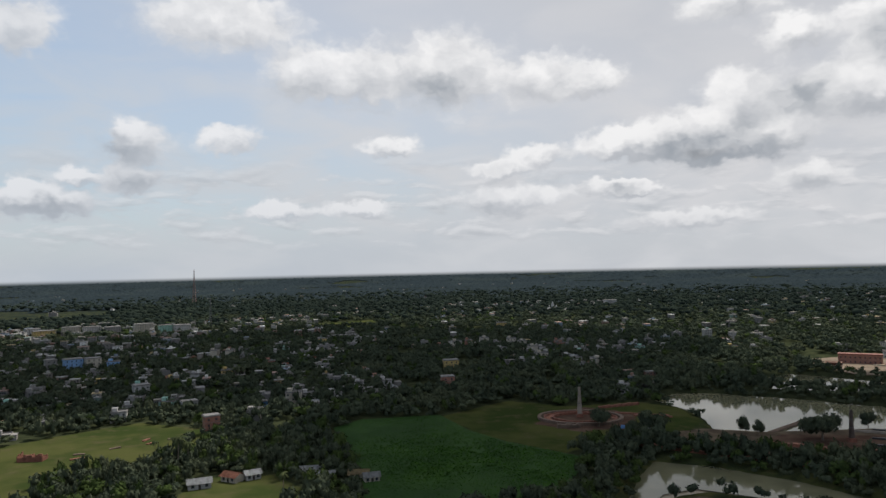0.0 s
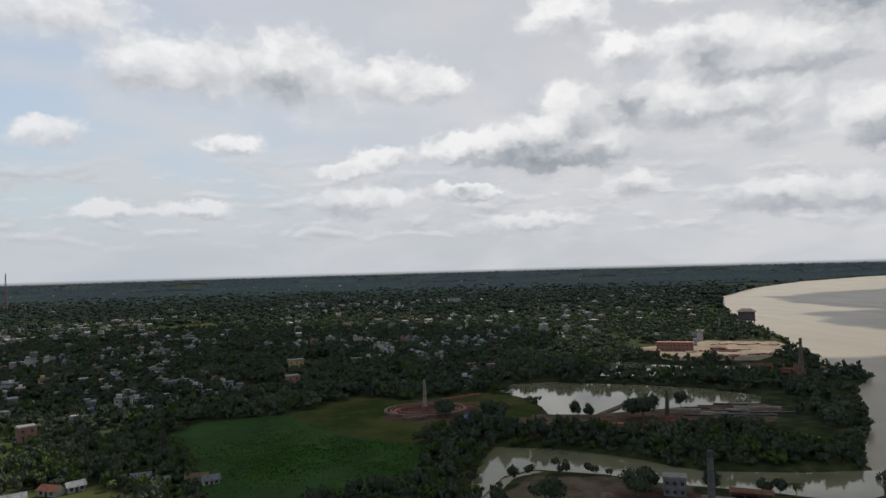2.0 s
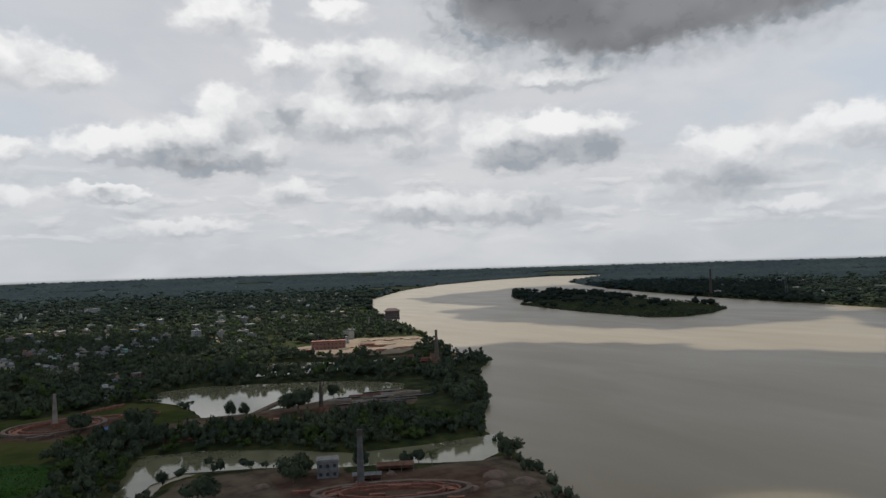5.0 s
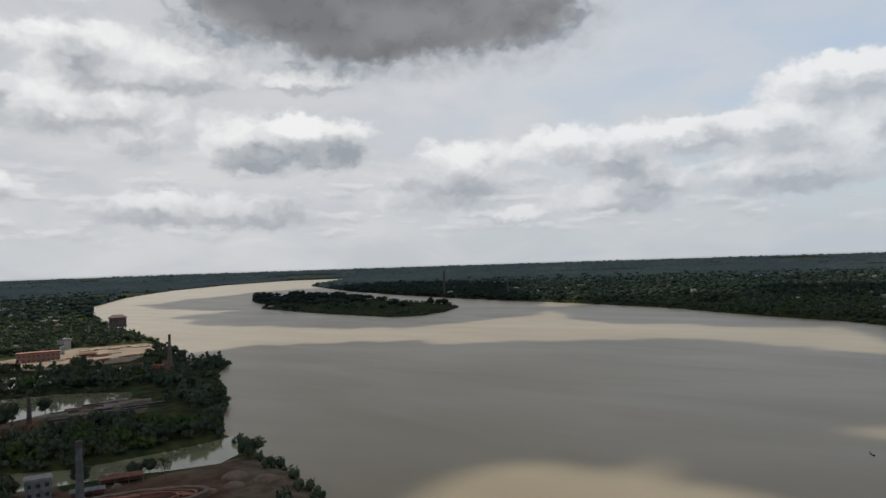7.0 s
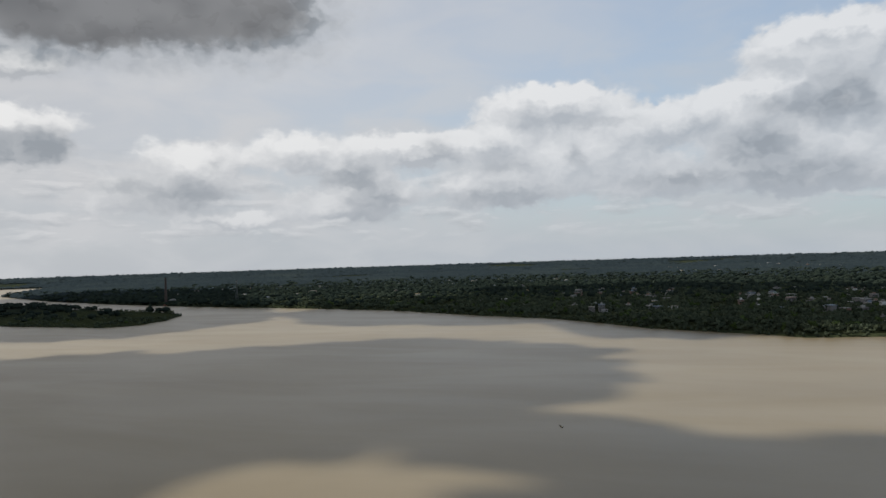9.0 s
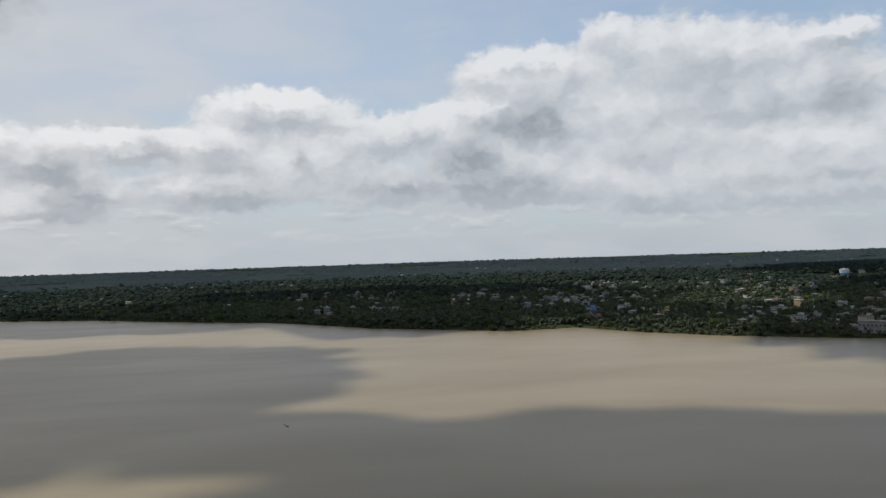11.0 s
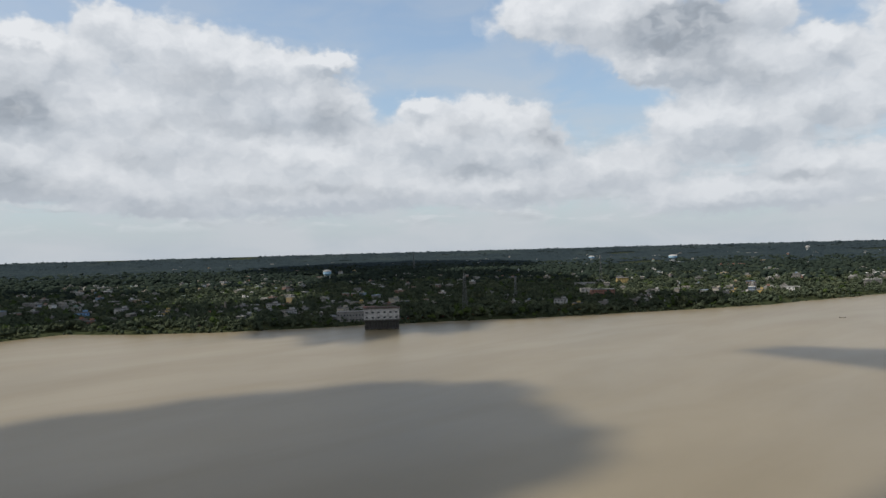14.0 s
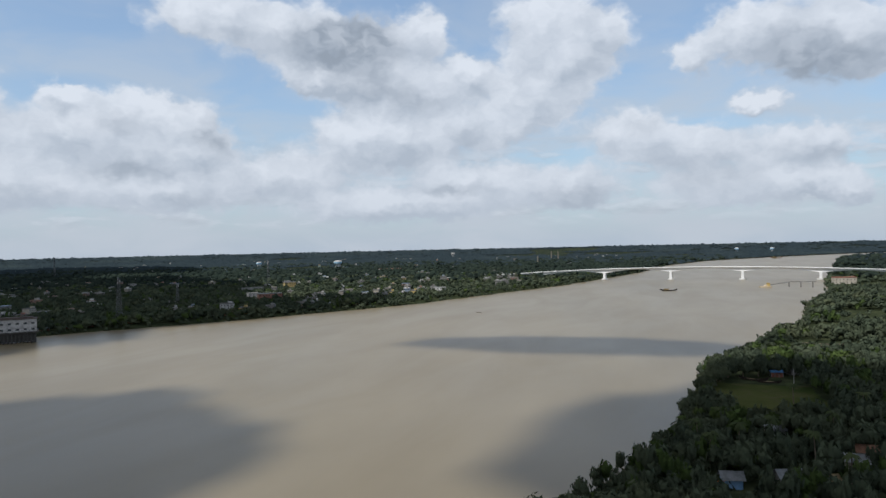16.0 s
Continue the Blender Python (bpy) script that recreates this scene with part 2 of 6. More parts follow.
def build_sky():
    world = bpy.data.worlds.new("sky")
    scene.world = world
    world.use_nodes = True
    n = Nodes(world.node_tree)
    way = n.add("ShaderNodeTexCoord").outputs["Generated"]
    fx, fy = heading(-77)
    rx, ry = heading(-167)
    across = n.math("ARCTAN2", n.vec("DOT_PRODUCT", way, (rx, ry, 0)), n.vec("DOT_PRODUCT", way, (fx, fy, 0)))
    across = n.math("MULTIPLY", across, 57.2958)
    up = n.vec("DOT_PRODUCT", way, (0, 0, 1))
    up = n.math("MULTIPLY", n.math("ARCSINE", up), 57.2958)
    uv = n.add("ShaderNodeCombineXYZ", {0: across, 1: up}).outputs[0]
    stretch, half = (1.0, 1.4, 1.0), (0.5, 0.5, 0.5)
    flat = n.vec("MULTIPLY", uv, stretch)

    def heaps(banks, at):
        """The sum of all heaps of the banks in a direction."""
        total = 0.0
        for bank in banks:
            for a, e, w, h, *dark in bank:
                if dark:
                    w, h = w * 1.35, h * 1.55
                p = n.vec("MULTIPLY_ADD", at, (1 / w, 1 / h, 0), (-a / w, -e / h, 0))
                k = n.math("POWER", 0.26, n.vec("DOT_PRODUCT", p, p))
                total = n.math("MULTIPLY_ADD", k, dark[0] if dark else 1.0, total)
        return total

    # outlines pushed about at three sizes
    w1 = n.vec("SUBTRACT", n.noise(flat, 0.26, 2.0, 0.5, "2D", color=True), half)
    w2 = n.vec("SUBTRACT", n.noise(flat, 0.70, 2.0, 0.5, "2D", color=True), half)
    w3 = n.vec("SUBTRACT", n.noise(flat, 2.2, 3.0, 0.5, "2D", color=True), half)
    push = n.vec("MULTIPLY_ADD", w1, (1.6, 0.8, 0), n.vec("MULTIPLY", w2, (1.6, 1.2, 0)))
    gentle = n.vec("ADD", uv, push)
    push = n.vec("MULTIPLY_ADD", w3, (0.42, 0.36, 0), push)
    total, base = heaps(CLOUD_HEAPS, n.vec("ADD", uv, push)), heaps(CLOUD_BASES, n.vec("MULTIPLY_ADD", w3, (0.25, 0.2, 0), gentle))
    over = heaps(CLOUD_HEAPS, n.vec("ADD", n.vec("ADD", uv, (-0.25, 0.75, 0)), push))
    soft = n.noise(n.vec("MULTIPLY_ADD", w2, (1.6, 1.6, 0), flat), 0.40, 3.0, 0.5, "2D")
    # the cover overhead, out of these banks
    high = n.math("MULTIPLY", n.ramp(n.noise(flat, 0.06, 5.0, 0.55, "2D"), 0.42, 0.62), n.ramp(up, 25.0, 34.0))
    density = n.math("ADD", n.math("MAXIMUM", total, n.math("MULTIPLY", high, 0.9)),
                     n.math("MULTIPLY", n.math("SUBTRACT", soft, 0.5), 0.50))
    cover = n.math("MULTIPLY", n.ramp(density, 0.14, 0.58), 0.96)
    # clear air: sky, whitened by haze low down and towards the sun
    air = n.add("ShaderNodeTexSky")
    air.sky_type, air.sun_disc, air.sun_elevation, air.sun_rotation = "NISHITA", False, radians(SUN_EL), radians(-SUN_AZ)
    air.altitude, air.air_density, air.dust_density, air.ozone_density = 50.0, 1.0, 1.2, 1.6
    sky = n.mix(1.0, air.outputs[0], (0.135, 0.150, 0.150, 1), "MULTIPLY")
    sx, sy, sz = SUN_DIR
    glare = n.math("MAXIMUM", n.vec("DOT_PRODUCT", way, (sx, sy, sz)), 0.0)
    glare = n.math("POWER", glare, 2.2)
    sunward = n.ramp(glare, 0.02, 0.45)
    veil = n.math("POWER", 2.718, n.math("MULTIPLY", n.math("MAXIMUM", up, 0.0), -1 / 8.0))
    veil = n.math("ADD", n.math("MULTIPLY_ADD", veil, 0.74, 0.22), n.math("MULTIPLY", glare, 1.3), clamp=True)
    haze = n.mix(n.math("MULTIPLY", glare, 2.4, clamp=True), (0.48, 0.535, 0.60, 1), (0.52, 0.535, 0.565, 1))
    clear = n.mix(n.math("MULTIPLY", veil, 0.95), sky, haze)
    # thin cloud between the heaps, low over the land and under the sun
    thin = n.noise(n.vec("MULTIPLY", uv, (0.4, 1.1, 1)), 0.30, 4.0, 0.5, "2D", 0.3)
    thin = n.math("MULTIPLY", n.ramp(thin, 0.28, 0.75), n.ramp(up, 20.0, 4.0, 0.26, 0.90))
    thin = n.math("ADD", thin, n.math("MULTIPLY", sunward, 0.22), clamp=True)
    clear = n.mix(thin, clear, n.mix(sunward, (0.54, 0.575, 0.61, 1), (0.655, 0.66, 0.675, 1)))
    # low scud far off: small flat heaps in rows, grey below
    rows = n.vec("MULTIPLY", uv, (0.30, 1.15, 1))
    scud, beneath = n.noise(rows, 0.75, 4.0, 0.55, "2D", 0.2), n.noise(n.vec("ADD", rows, (-0.05, 0.42, 0)), 0.75, 4.0, 0.55, "2D", 0.2)
    band = n.math("MULTIPLY", n.ramp(up, 1.2, 3.0), n.ramp(up, 10.0, 6.0))
    puff = n.mix(n.math("MULTIPLY_ADD", n.math("SUBTRACT", scud, beneath), 2.6, 0.55, clamp=True), (0.40, 0.43, 0.465, 1), n.mix(sunward, (0.64, 0.67, 0.70, 1), (0.74, 0.74, 0.75, 1)))
    clear = n.mix(n.math("MULTIPLY", n.math("MULTIPLY", n.ramp(scud, 0.44, 0.62), band), 0.62), clear, puff)
    # cloud: bright crowns, grey bases, and the thick middle a little dimmer where the sun stands behind it
    rim = n.math("SUBTRACT", n.math("MINIMUM", total, 1.6), n.math("MINIMUM", over, 1.6))
    lit = n.math("MULTIPLY_ADD", n.math("SUBTRACT", soft, 0.5), 1.1, n.math("MULTIPLY_ADD", rim, 0.9, 0.55), clamp=True)
    white = n.mix(lit, n.mix(sunward, (0.44, 0.485, 0.54, 1), (0.50, 0.52, 0.55, 1)), n.mix(sunward, (0.78, 0.80, 0.825, 1), (0.91, 0.91, 0.905, 1)))
    mottle = n.ramp(n.noise(n.vec("MULTIPLY_ADD", w2, (1.5, 1.5, 0), flat), 0.6, 2.0, 0.5, "2D"), 0.30, 0.66, 0.72, 1.12)
    shade = n.math("MULTIPLY", n.math("MULTIPLY", n.ramp(base, 0.03, 0.66), mottle), n.ramp(density, 0.05, 0.45, 0.6, 1.0))
    cloud = n.mix(n.math("MULTIPLY", shade, 0.84, clamp=True), white, n.mix(sunward, (0.295, 0.335, 0.385, 1), (0.29, 0.325, 0.365, 1)))
    heavy = n.ramp(base, 0.75, 1.5)
    cloud = n.mix(heavy, cloud, n.mix(n.ramp(n.noise(flat, 0.16, 2.0, 0.5, "2D"), 0.3, 0.7), (0.165, 0.17, 0.18, 1), (0.235, 0.24, 0.25, 1)))
    low = n.math("POWER", 2.718, n.math("MULTIPLY", n.math("MAXIMUM", up, 0.0), -1 / 4.5))
    cloud = n.mix(n.math("MULTIPLY", low, 0.80), cloud, n.mix(0.3, haze, (0.60, 0.60, 0.60, 1)))
    seen = n.mix(n.math("MULTIPLY", n.math("MAXIMUM", cover, n.math("MULTIPLY", shade, 0.9), clamp=True), n.ramp(up, 0.0, 3.0, 0.2, 1.0)), clear, cloud)
    # below the horizon, the far land's dull green
    seen = n.mix(n.ramp(up, -0.6, -0.2), (0.05, 0.065, 0.07, 1), seen)
    bg = n.add("ShaderNodeBackground", {"Color": seen, "Strength": 1.0})
    out = n.add("ShaderNodeOutputWorld")
    n.tree.links.new(bg.outputs[0], out.inputs[0])


build_sky()

# ---------------------------------------------------------------- materials
def material(name, build):
    m = bpy.data.materials.new(name)
    m.use_nodes = True
    n = Nodes(m.node_tree)
    out = n.add("ShaderNodeOutputMaterial")
    n.tree.links.new(build(n), out.inputs[0])
    return m


def rgb(*c):
    return (*c, 1.0)


def surface(n, color, rough=0.8, bump=None, strength=0.3, distance=0.05, **more):
    ins = {"Base Color": color, "Roughness": rough}
    ins.update(more)
    if bump is not None:
        ins["Normal"] = n.add("ShaderNodeBump", {"Strength": strength, "Distance": distance, "Height": bump}).outputs[0]
    return n.add("ShaderNodeBsdfPrincipled", ins).outputs[0]


def place(n):
    return n.add("ShaderNodeNewGeometry").outputs["Position"]


def plain(name, color, rough=0.8, dirt=0.35, size=0.6, metal=0.0, vary=0.0):
    """Paint, plaster or metal with stains at two sizes; vary: how far copies differ."""
    def build(n):
        p = n.add("ShaderNodeTexCoord").outputs["Object"]
        big, small = n.noise(p, size, 5.0, 0.6), n.noise(p, size * 9, 3.0, 0.6)
        dull = tuple(c * (1 - dirt) for c in color)
        c = n.mix(n.ramp(big, 0.35, 0.7), rgb(*color), rgb(*dull))
        c = n.mix(n.math("MULTIPLY", n.ramp(small, 0.45, 0.75), 0.4), c, rgb(*[k * 0.6 for k in dull]))
        if vary:
            r = n.add("ShaderNodeObjectInfo").outputs["Random"]
            hsv = n.add("ShaderNodeHueSaturation", {"Hue": n.ramp(r, 0, 1, 0.5 - 0.06 * vary, 0.5 + 0.06 * vary, False),
                                                    "Value": n.ramp(r, 0, 1, 1 - 0.5 * vary, 1.1, False), "Color": c})
            c = hsv.outputs[0]
        return surface(n, c, rough, small, 0.25, 0.03, Metallic=metal, **{"Specular IOR Level": 0.25})
    return material(name, build)


def leaf_material(name, dark, light, warm, scale=0.02):
    def build(n):
        p = place(n)
        stand = n.noise(p, scale, 3.0, 0.6)
        tree = n.noise(p, 0.13, 2.0, 0.5)
        spray = n.add("ShaderNodeNewGeometry").outputs["Random Per Island"]
        c = n.mix(n.ramp(tree, 0.3, 0.7), rgb(*dark), rgb(*light))
        c = n.mix(n.math("MULTIPLY", n.ramp(stand, 0.45, 0.75), 0.6), c, rgb(*warm))
        c = n.mix(n.math("MULTIPLY", spray, 0.3), c, rgb(*[k * 1.6 for k in light]))
        body = n.add("ShaderNodeBsdfDiffuse", {"Color": c}).outputs[0]
        thin = n.add("ShaderNodeBsdfTranslucent", {"Color": c}).outputs[0]
        return n.add("ShaderNodeMixShader", {0: 0.10, 1: body, 2: thin}).outputs[0]
    return material(name, build)


LEAF = leaf_material("leaves", (0.030, 0.040, 0.028), (0.056, 0.069, 0.044), (0.096, 0.105, 0.057))
# leaves of the farthest woods, with blue distance haze put into their colour
LEAF_FAR = leaf_material("hazed_leaves", (0.017, 0.025, 0.030), (0.025, 0.035, 0.040), (0.040, 0.052, 0.049), 0.003)
# middle distance: the crowns' shade on one another darkens this leaf colour
LEAF_MID = leaf_material("shaded_leaves", (0.014, 0.020, 0.018), (0.023, 0.032, 0.025), (0.040, 0.050, 0.034), 0.006)
LEAF_BRIGHT = leaf_material("young_leaves", (0.028, 0.044, 0.016), (0.048, 0.07, 0.022), (0.07, 0.088, 0.03))
PALM = leaf_material("palm_leaves", (0.03, 0.040, 0.02), (0.055, 0.068, 0.03), (0.08, 0.085, 0.042), 0.05)


def bark(n):
    p = n.add("ShaderNodeTexCoord").outputs["Object"]
    g = n.noise(n.vec("MULTIPLY", p, (6, 6, 1)), 1.0, 5.0, 0.6)
    return surface(n, n.mix(g, rgb(0.07, 0.05, 0.035), rgb(0.2, 0.16, 0.12)), 0.9, g, 0.5)


BARK = material("bark", bark)


def soil_and_grass(n):
    """Grass, bare soil, woodland floor and brick dust by the ground's own cover values; the floor also darkens far off.
    """
    p = place(n)
    cover = n.add("ShaderNodeVertexColor")
    cover.layer_name = "cover"
    sep = n.add("ShaderNodeSeparateColor", {0: cover.outputs[0]})
    big, mid, small = n.noise(p, 0.018, 4.0, 0.6), n.noise(p, 0.11, 5.0, 0.6), n.noise(p, 0.9, 4.0, 0.65)
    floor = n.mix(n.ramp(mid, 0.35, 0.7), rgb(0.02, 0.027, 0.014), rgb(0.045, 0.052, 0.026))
    # far shade and blue haze put into the floor colour, growing with distance
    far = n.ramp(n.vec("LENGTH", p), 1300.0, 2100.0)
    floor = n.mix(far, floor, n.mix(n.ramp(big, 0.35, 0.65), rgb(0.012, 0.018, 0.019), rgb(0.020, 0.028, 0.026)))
    grass = n.mix(n.ramp(big, 0.38, 0.62), rgb(0.028, 0.042, 0.012), rgb(0.060, 0.066, 0.022))
    grass = n.mix(n.math("MULTIPLY", n.ramp(mid, 0.5, 0.75), 0.7), grass, rgb(0.078, 0.066, 0.036))
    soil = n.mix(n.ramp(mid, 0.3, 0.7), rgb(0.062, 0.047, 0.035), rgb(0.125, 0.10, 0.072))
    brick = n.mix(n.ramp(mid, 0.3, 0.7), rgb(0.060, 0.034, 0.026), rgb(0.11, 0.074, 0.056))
    edge = n.math("MULTIPLY_ADD", n.math("SUBTRACT", mid, 0.5), 0.9, 0.0)
    def weight(v):
        return n.ramp(n.math("ADD", v, edge), 0.35, 0.65)
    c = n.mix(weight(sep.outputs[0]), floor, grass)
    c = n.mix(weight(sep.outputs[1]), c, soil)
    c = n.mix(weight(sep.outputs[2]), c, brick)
    c = n.mix(n.math("MULTIPLY", small, 0.45), c, n.mix(0.5, c, rgb(0.03, 0.03, 0.02)))
    bump = n.add("ShaderNodeBump", {"Strength": 0.6, "Distance": 0.2, "Height": small}).outputs[0]
    return n.add("ShaderNodeBsdfDiffuse", {"Color": c, "Normal": bump}).outputs[0]


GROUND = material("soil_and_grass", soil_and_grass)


def river(n):
    """Silt-brown water: fine ripples on long, slow streaks of smooth and ruffled water."""
    p = place(n)
    long = n.vec("MULTIPLY", p, (0.011, 0.0045, 0.01))
    silt = n.noise(long, 1.0, 5.0, 0.6)
    streak = n.noise(n.vec("MULTIPLY", p, (0.02, 0.006, 0.01)), 1.0, 4.0, 0.55, distort=0.6)
    c = n.mix(n.ramp(silt, 0.3, 0.7), rgb(0.142, 0.114, 0.068), rgb(0.172, 0.141, 0.089))
    return surface(n, c, n.ramp(streak, 0.3, 0.75, 0.31, 0.37), IOR=1.33)


RIVER = material("river_water", river)


def pond(n):
    p = place(n)
    c = n.mix(n.ramp(n.noise(p, 0.02, 4.0, 0.6), 0.35, 0.65), rgb(0.10, 0.10, 0.06), rgb(0.15, 0.145, 0.09))
    wave = n.noise(p, 0.8, 3.0, 0.6)
    return surface(n, c, 0.06, wave, 0.08, 0.05, IOR=1.33)


POND = material("pond_water", pond)


def vapour(n):
    p = n.add("ShaderNodeTexCoord").outputs["Object"]
    c = n.mix(n.noise(p, 0.004, 4.0, 0.6), rgb(0.75, 0.76, 0.78), rgb(0.9, 0.9, 0.9))
    return n.add("ShaderNodeBsdfDiffuse", {"Color": c}).outputs[0]


CLOUD = material("cloud_vapour", vapour)
WHITE = plain("white_plaster", (0.43, 0.42, 0.405), 0.8, 0.4, 0.35)
GREYWALL = plain("grey_plaster", (0.24, 0.232, 0.22), 0.85, 0.35, 0.3)
YELLOW = plain("yellow_plaster", (0.46, 0.34, 0.13), 0.8, 0.3, 0.3)
PINK = plain("pink_plaster", (0.30, 0.145, 0.105), 0.8, 0.3, 0.3)
BLUE = plain("blue_plaster", (0.20, 0.36, 0.60), 0.8, 0.3, 0.3)
GREEN = plain("green_plaster", (0.28, 0.48, 0.40), 0.8, 0.3, 0.3)
CREAM = plain("cream_plaster", (0.44, 0.40, 0.33), 0.8, 0.3, 0.3)
CONCRETE = plain("concrete", (0.20, 0.192, 0.184), 0.85, 0.4, 0.4)
PALE = plain("pale_concrete", (0.66, 0.66, 0.64), 0.75, 0.25, 0.06)
TIN = plain("tin_sheet", (0.27, 0.285, 0.30), 0.55, 0.4, 0.5, 0.5)
RUST = plain("rusty_sheet", (0.28, 0.15, 0.10), 0.75, 0.4, 0.5)
TILE = plain("clay_tile", (0.27, 0.115, 0.075), 0.8, 0.4, 0.6)
BRICK = plain("red_brick", (0.22, 0.092, 0.062), 0.85, 0.45, 0.5)
SOOT = plain("sooty_brick", (0.085, 0.065, 0.055), 0.9, 0.4, 0.4)
DARK = plain("dark_opening", (0.035, 0.04, 0.045), 0.35, 0.3, 1.0)
STEEL = plain("galvanised_steel", (0.13, 0.133, 0.137), 0.6, 0.3, 1.0, 0.4)
REDSTEEL = plain("red_painted_steel", (0.26, 0.16, 0.14), 0.5, 0.3, 1.0, 0.2)
WOOD = plain("tarred_wood", (0.055, 0.045, 0.038), 0.7, 0.4, 0.8)
TARP_BLUE = plain("blue_sheet", (0.10, 0.25, 0.50), 0.5, 0.3, 0.5)
TANKBLUE = plain("pale_blue_paint", (0.36, 0.56, 0.72), 0.6, 0.2, 0.2)

# shadows of the clouds: place, half-widths, turn
CLOUD_SHADES = [(-280, 800, 470, 330, 10), (200, 450, 330, 190, 15), (160, 235, 120, 60, -20), (400, 308, 335, 205, -47), (308, 45, 54, 62, 0), (480, -660, 230, 90, 60), (225, -112, 100, 152, -4), (793, -322, 300, 110, 57), (950, 900, 300, 330, -40), (1060, 340, 190, 260, -35), (1180, 1280, 320, 430, 15),
                (1500, 1500, 600, 420, 30), (1270, -20, 500, 430, 20), (715, -665, 380, 130, -52),
                (1000, -1000, 500, 260, -40), (55, -478, 120, 42, 0), (-92, -235, 115, 145, 0), (2200, -1900, 900, 500, -40)]
# ground kept free of trees round single things: place, metres
OTHER_SPOTS = [(20, 468, 14), (161, 410, 8), (116, 255, 9), (322, 540, 9), (417, 879, 10), (498, 964, 18), (290, 713, 30), (309, 535, 16), (337, 530, 14),
               (111, 277, 8), (483, -410, 26), (505, -440, 26), (556, -431, 22), (493, -529, 10), (-60, -362, 10), (-228, -1161, 26), (46, 424, 10),
               (189, 254, 9), (185, 236, 8), (-40, -203, 7), (-41, -209, 7), (-49, -204, 6), (-59, -222, 7), (-60, -228, 6), (-66, -234, 7), (-42, -253, 6), (-25, -198, 7),
               (-23, -203, 6), (-114, 328, 7), (-104, 320, 7), (-89, 322, 8), (-82, 320, 6), (-159, 303, 8), (-148, 315, 8), (-140, 320, 6), (-17, -316, 10), (-14, -299, 10), (-42, -362, 15), (-95, -486, 24), (-58, -392, 8)]

# ---------------------------------------------------------------- helpers for meshes
rng = np.random.default_rng(7)


def part(name, bm, mat, parent=None, label="", smooth=False):
    """Links a bmesh (or a ready mesh) as one object under a thing or a part."""
    if isinstance(bm, bpy.types.Mesh):
        me = bm
    else:
        me = bpy.data.meshes.new(name)
        bm.to_mesh(me)
        bm.free()
        me.materials.append(mat)
        if smooth:
            me.polygons.foreach_set("use_smooth", [True] * len(me.polygons))
    ob = new(name, me)
    if parent is not None:
        ob.parent = parent
    if label:
        ob["label"] = label
    return ob


def thing(name, x, y, z, turn, label, category, group="", kind=""):
    e = new(name)
    e.matrix_world = pose(x, y, z, 0, 0, turn)
    return tagged(e, label, category, group, kind)


def box(bm, cx, cy, z0, sx, sy, sz, turn=0.0, taper=1.0):
    """A box on z0, centred at cx, cy."""
    c, s = math.cos(radians(turn)), math.sin(radians(turn))
    vs = []
    for z, k in ((z0, 1.0), (z0 + sz, taper)):
        for ux, uy in ((-1, -1), (1, -1), (1, 1), (-1, 1)):
            x, y = ux * sx / 2 * k, uy * sy / 2 * k
            vs.append(bm.verts.new((cx + c * x - s * y, cy + s * x + c * y, z)))
    for f in ((3, 2, 1, 0), (4, 5, 6, 7), (0, 1, 5, 4), (1, 2, 6, 5), (2, 3, 7, 6), (3, 0, 4, 7)):
        bm.faces.new([vs[i] for i in f])


def tube(bm, rings, sides=12, cap=True, cx=0.0, cy=0.0):
    """A turned shape: rings of (radius, z)."""
    loops = []
    for r, z in rings:
        loops.append([bm.verts.new((cx + r * math.cos(2 * math.pi * i / sides), cy + r * math.sin(2 * math.pi * i / sides), z))
                      for i in range(sides)])
    for a, b in zip(loops, loops[1:]):
        for i in range(sides):
            j = (i + 1) % sides
            bm.faces.new((a[i], a[j], b[j], b[i]))
    if cap:
        bm.faces.new(loops[-1])
        bm.faces.new(loops[0][::-1])


def rod(bm, a, b, r, sides=4, r2=None):
    """A thin bar from a to b."""
    a, b = Vector(a), Vector(b)
    q = (b - a).to_track_quat("Z", "Y")
    ends = []
    for p, k in ((a, r), (b, r if r2 is None else r2)):
        ends.append([bm.verts.new(p + q @ Vector((k * math.cos(2 * math.pi * (i + 0.5) / sides), k * math.sin(2 * math.pi * (i + 0.5) / sides), 0)))
                     for i in range(sides)])
    for i in range(sides):
        j = (i + 1) % sides
        bm.faces.new((ends[0][i], ends[0][j], ends[1][j], ends[1][i]))
    bm.faces.new(ends[1])
    bm.faces.new(ends[0][::-1])


def mesh_from(name, verts, faces, mat, smooth=False):
    """A mesh from arrays: verts (n, 3), faces (m, 3 or 4)."""
    me = bpy.data.meshes.new(name)
    me.vertices.add(len(verts))
    me.vertices.foreach_set("co", np.ascontiguousarray(verts, np.float32).ravel())
    k = faces.shape[1]
    me.loops.add(faces.size)
    me.loops.foreach_set("vertex_index", np.ascontiguousarray(faces, np.int32).ravel())
    me.polygons.add(len(faces))
    me.polygons.foreach_set("loop_start", np.arange(0, faces.size, k, dtype=np.int32))
    if smooth:
        me.polygons.foreach_set("use_smooth", np.ones(len(faces), bool))
    me.update(calc_edges=True)
    me.validate()
    me.materials.append(mat)
    return me


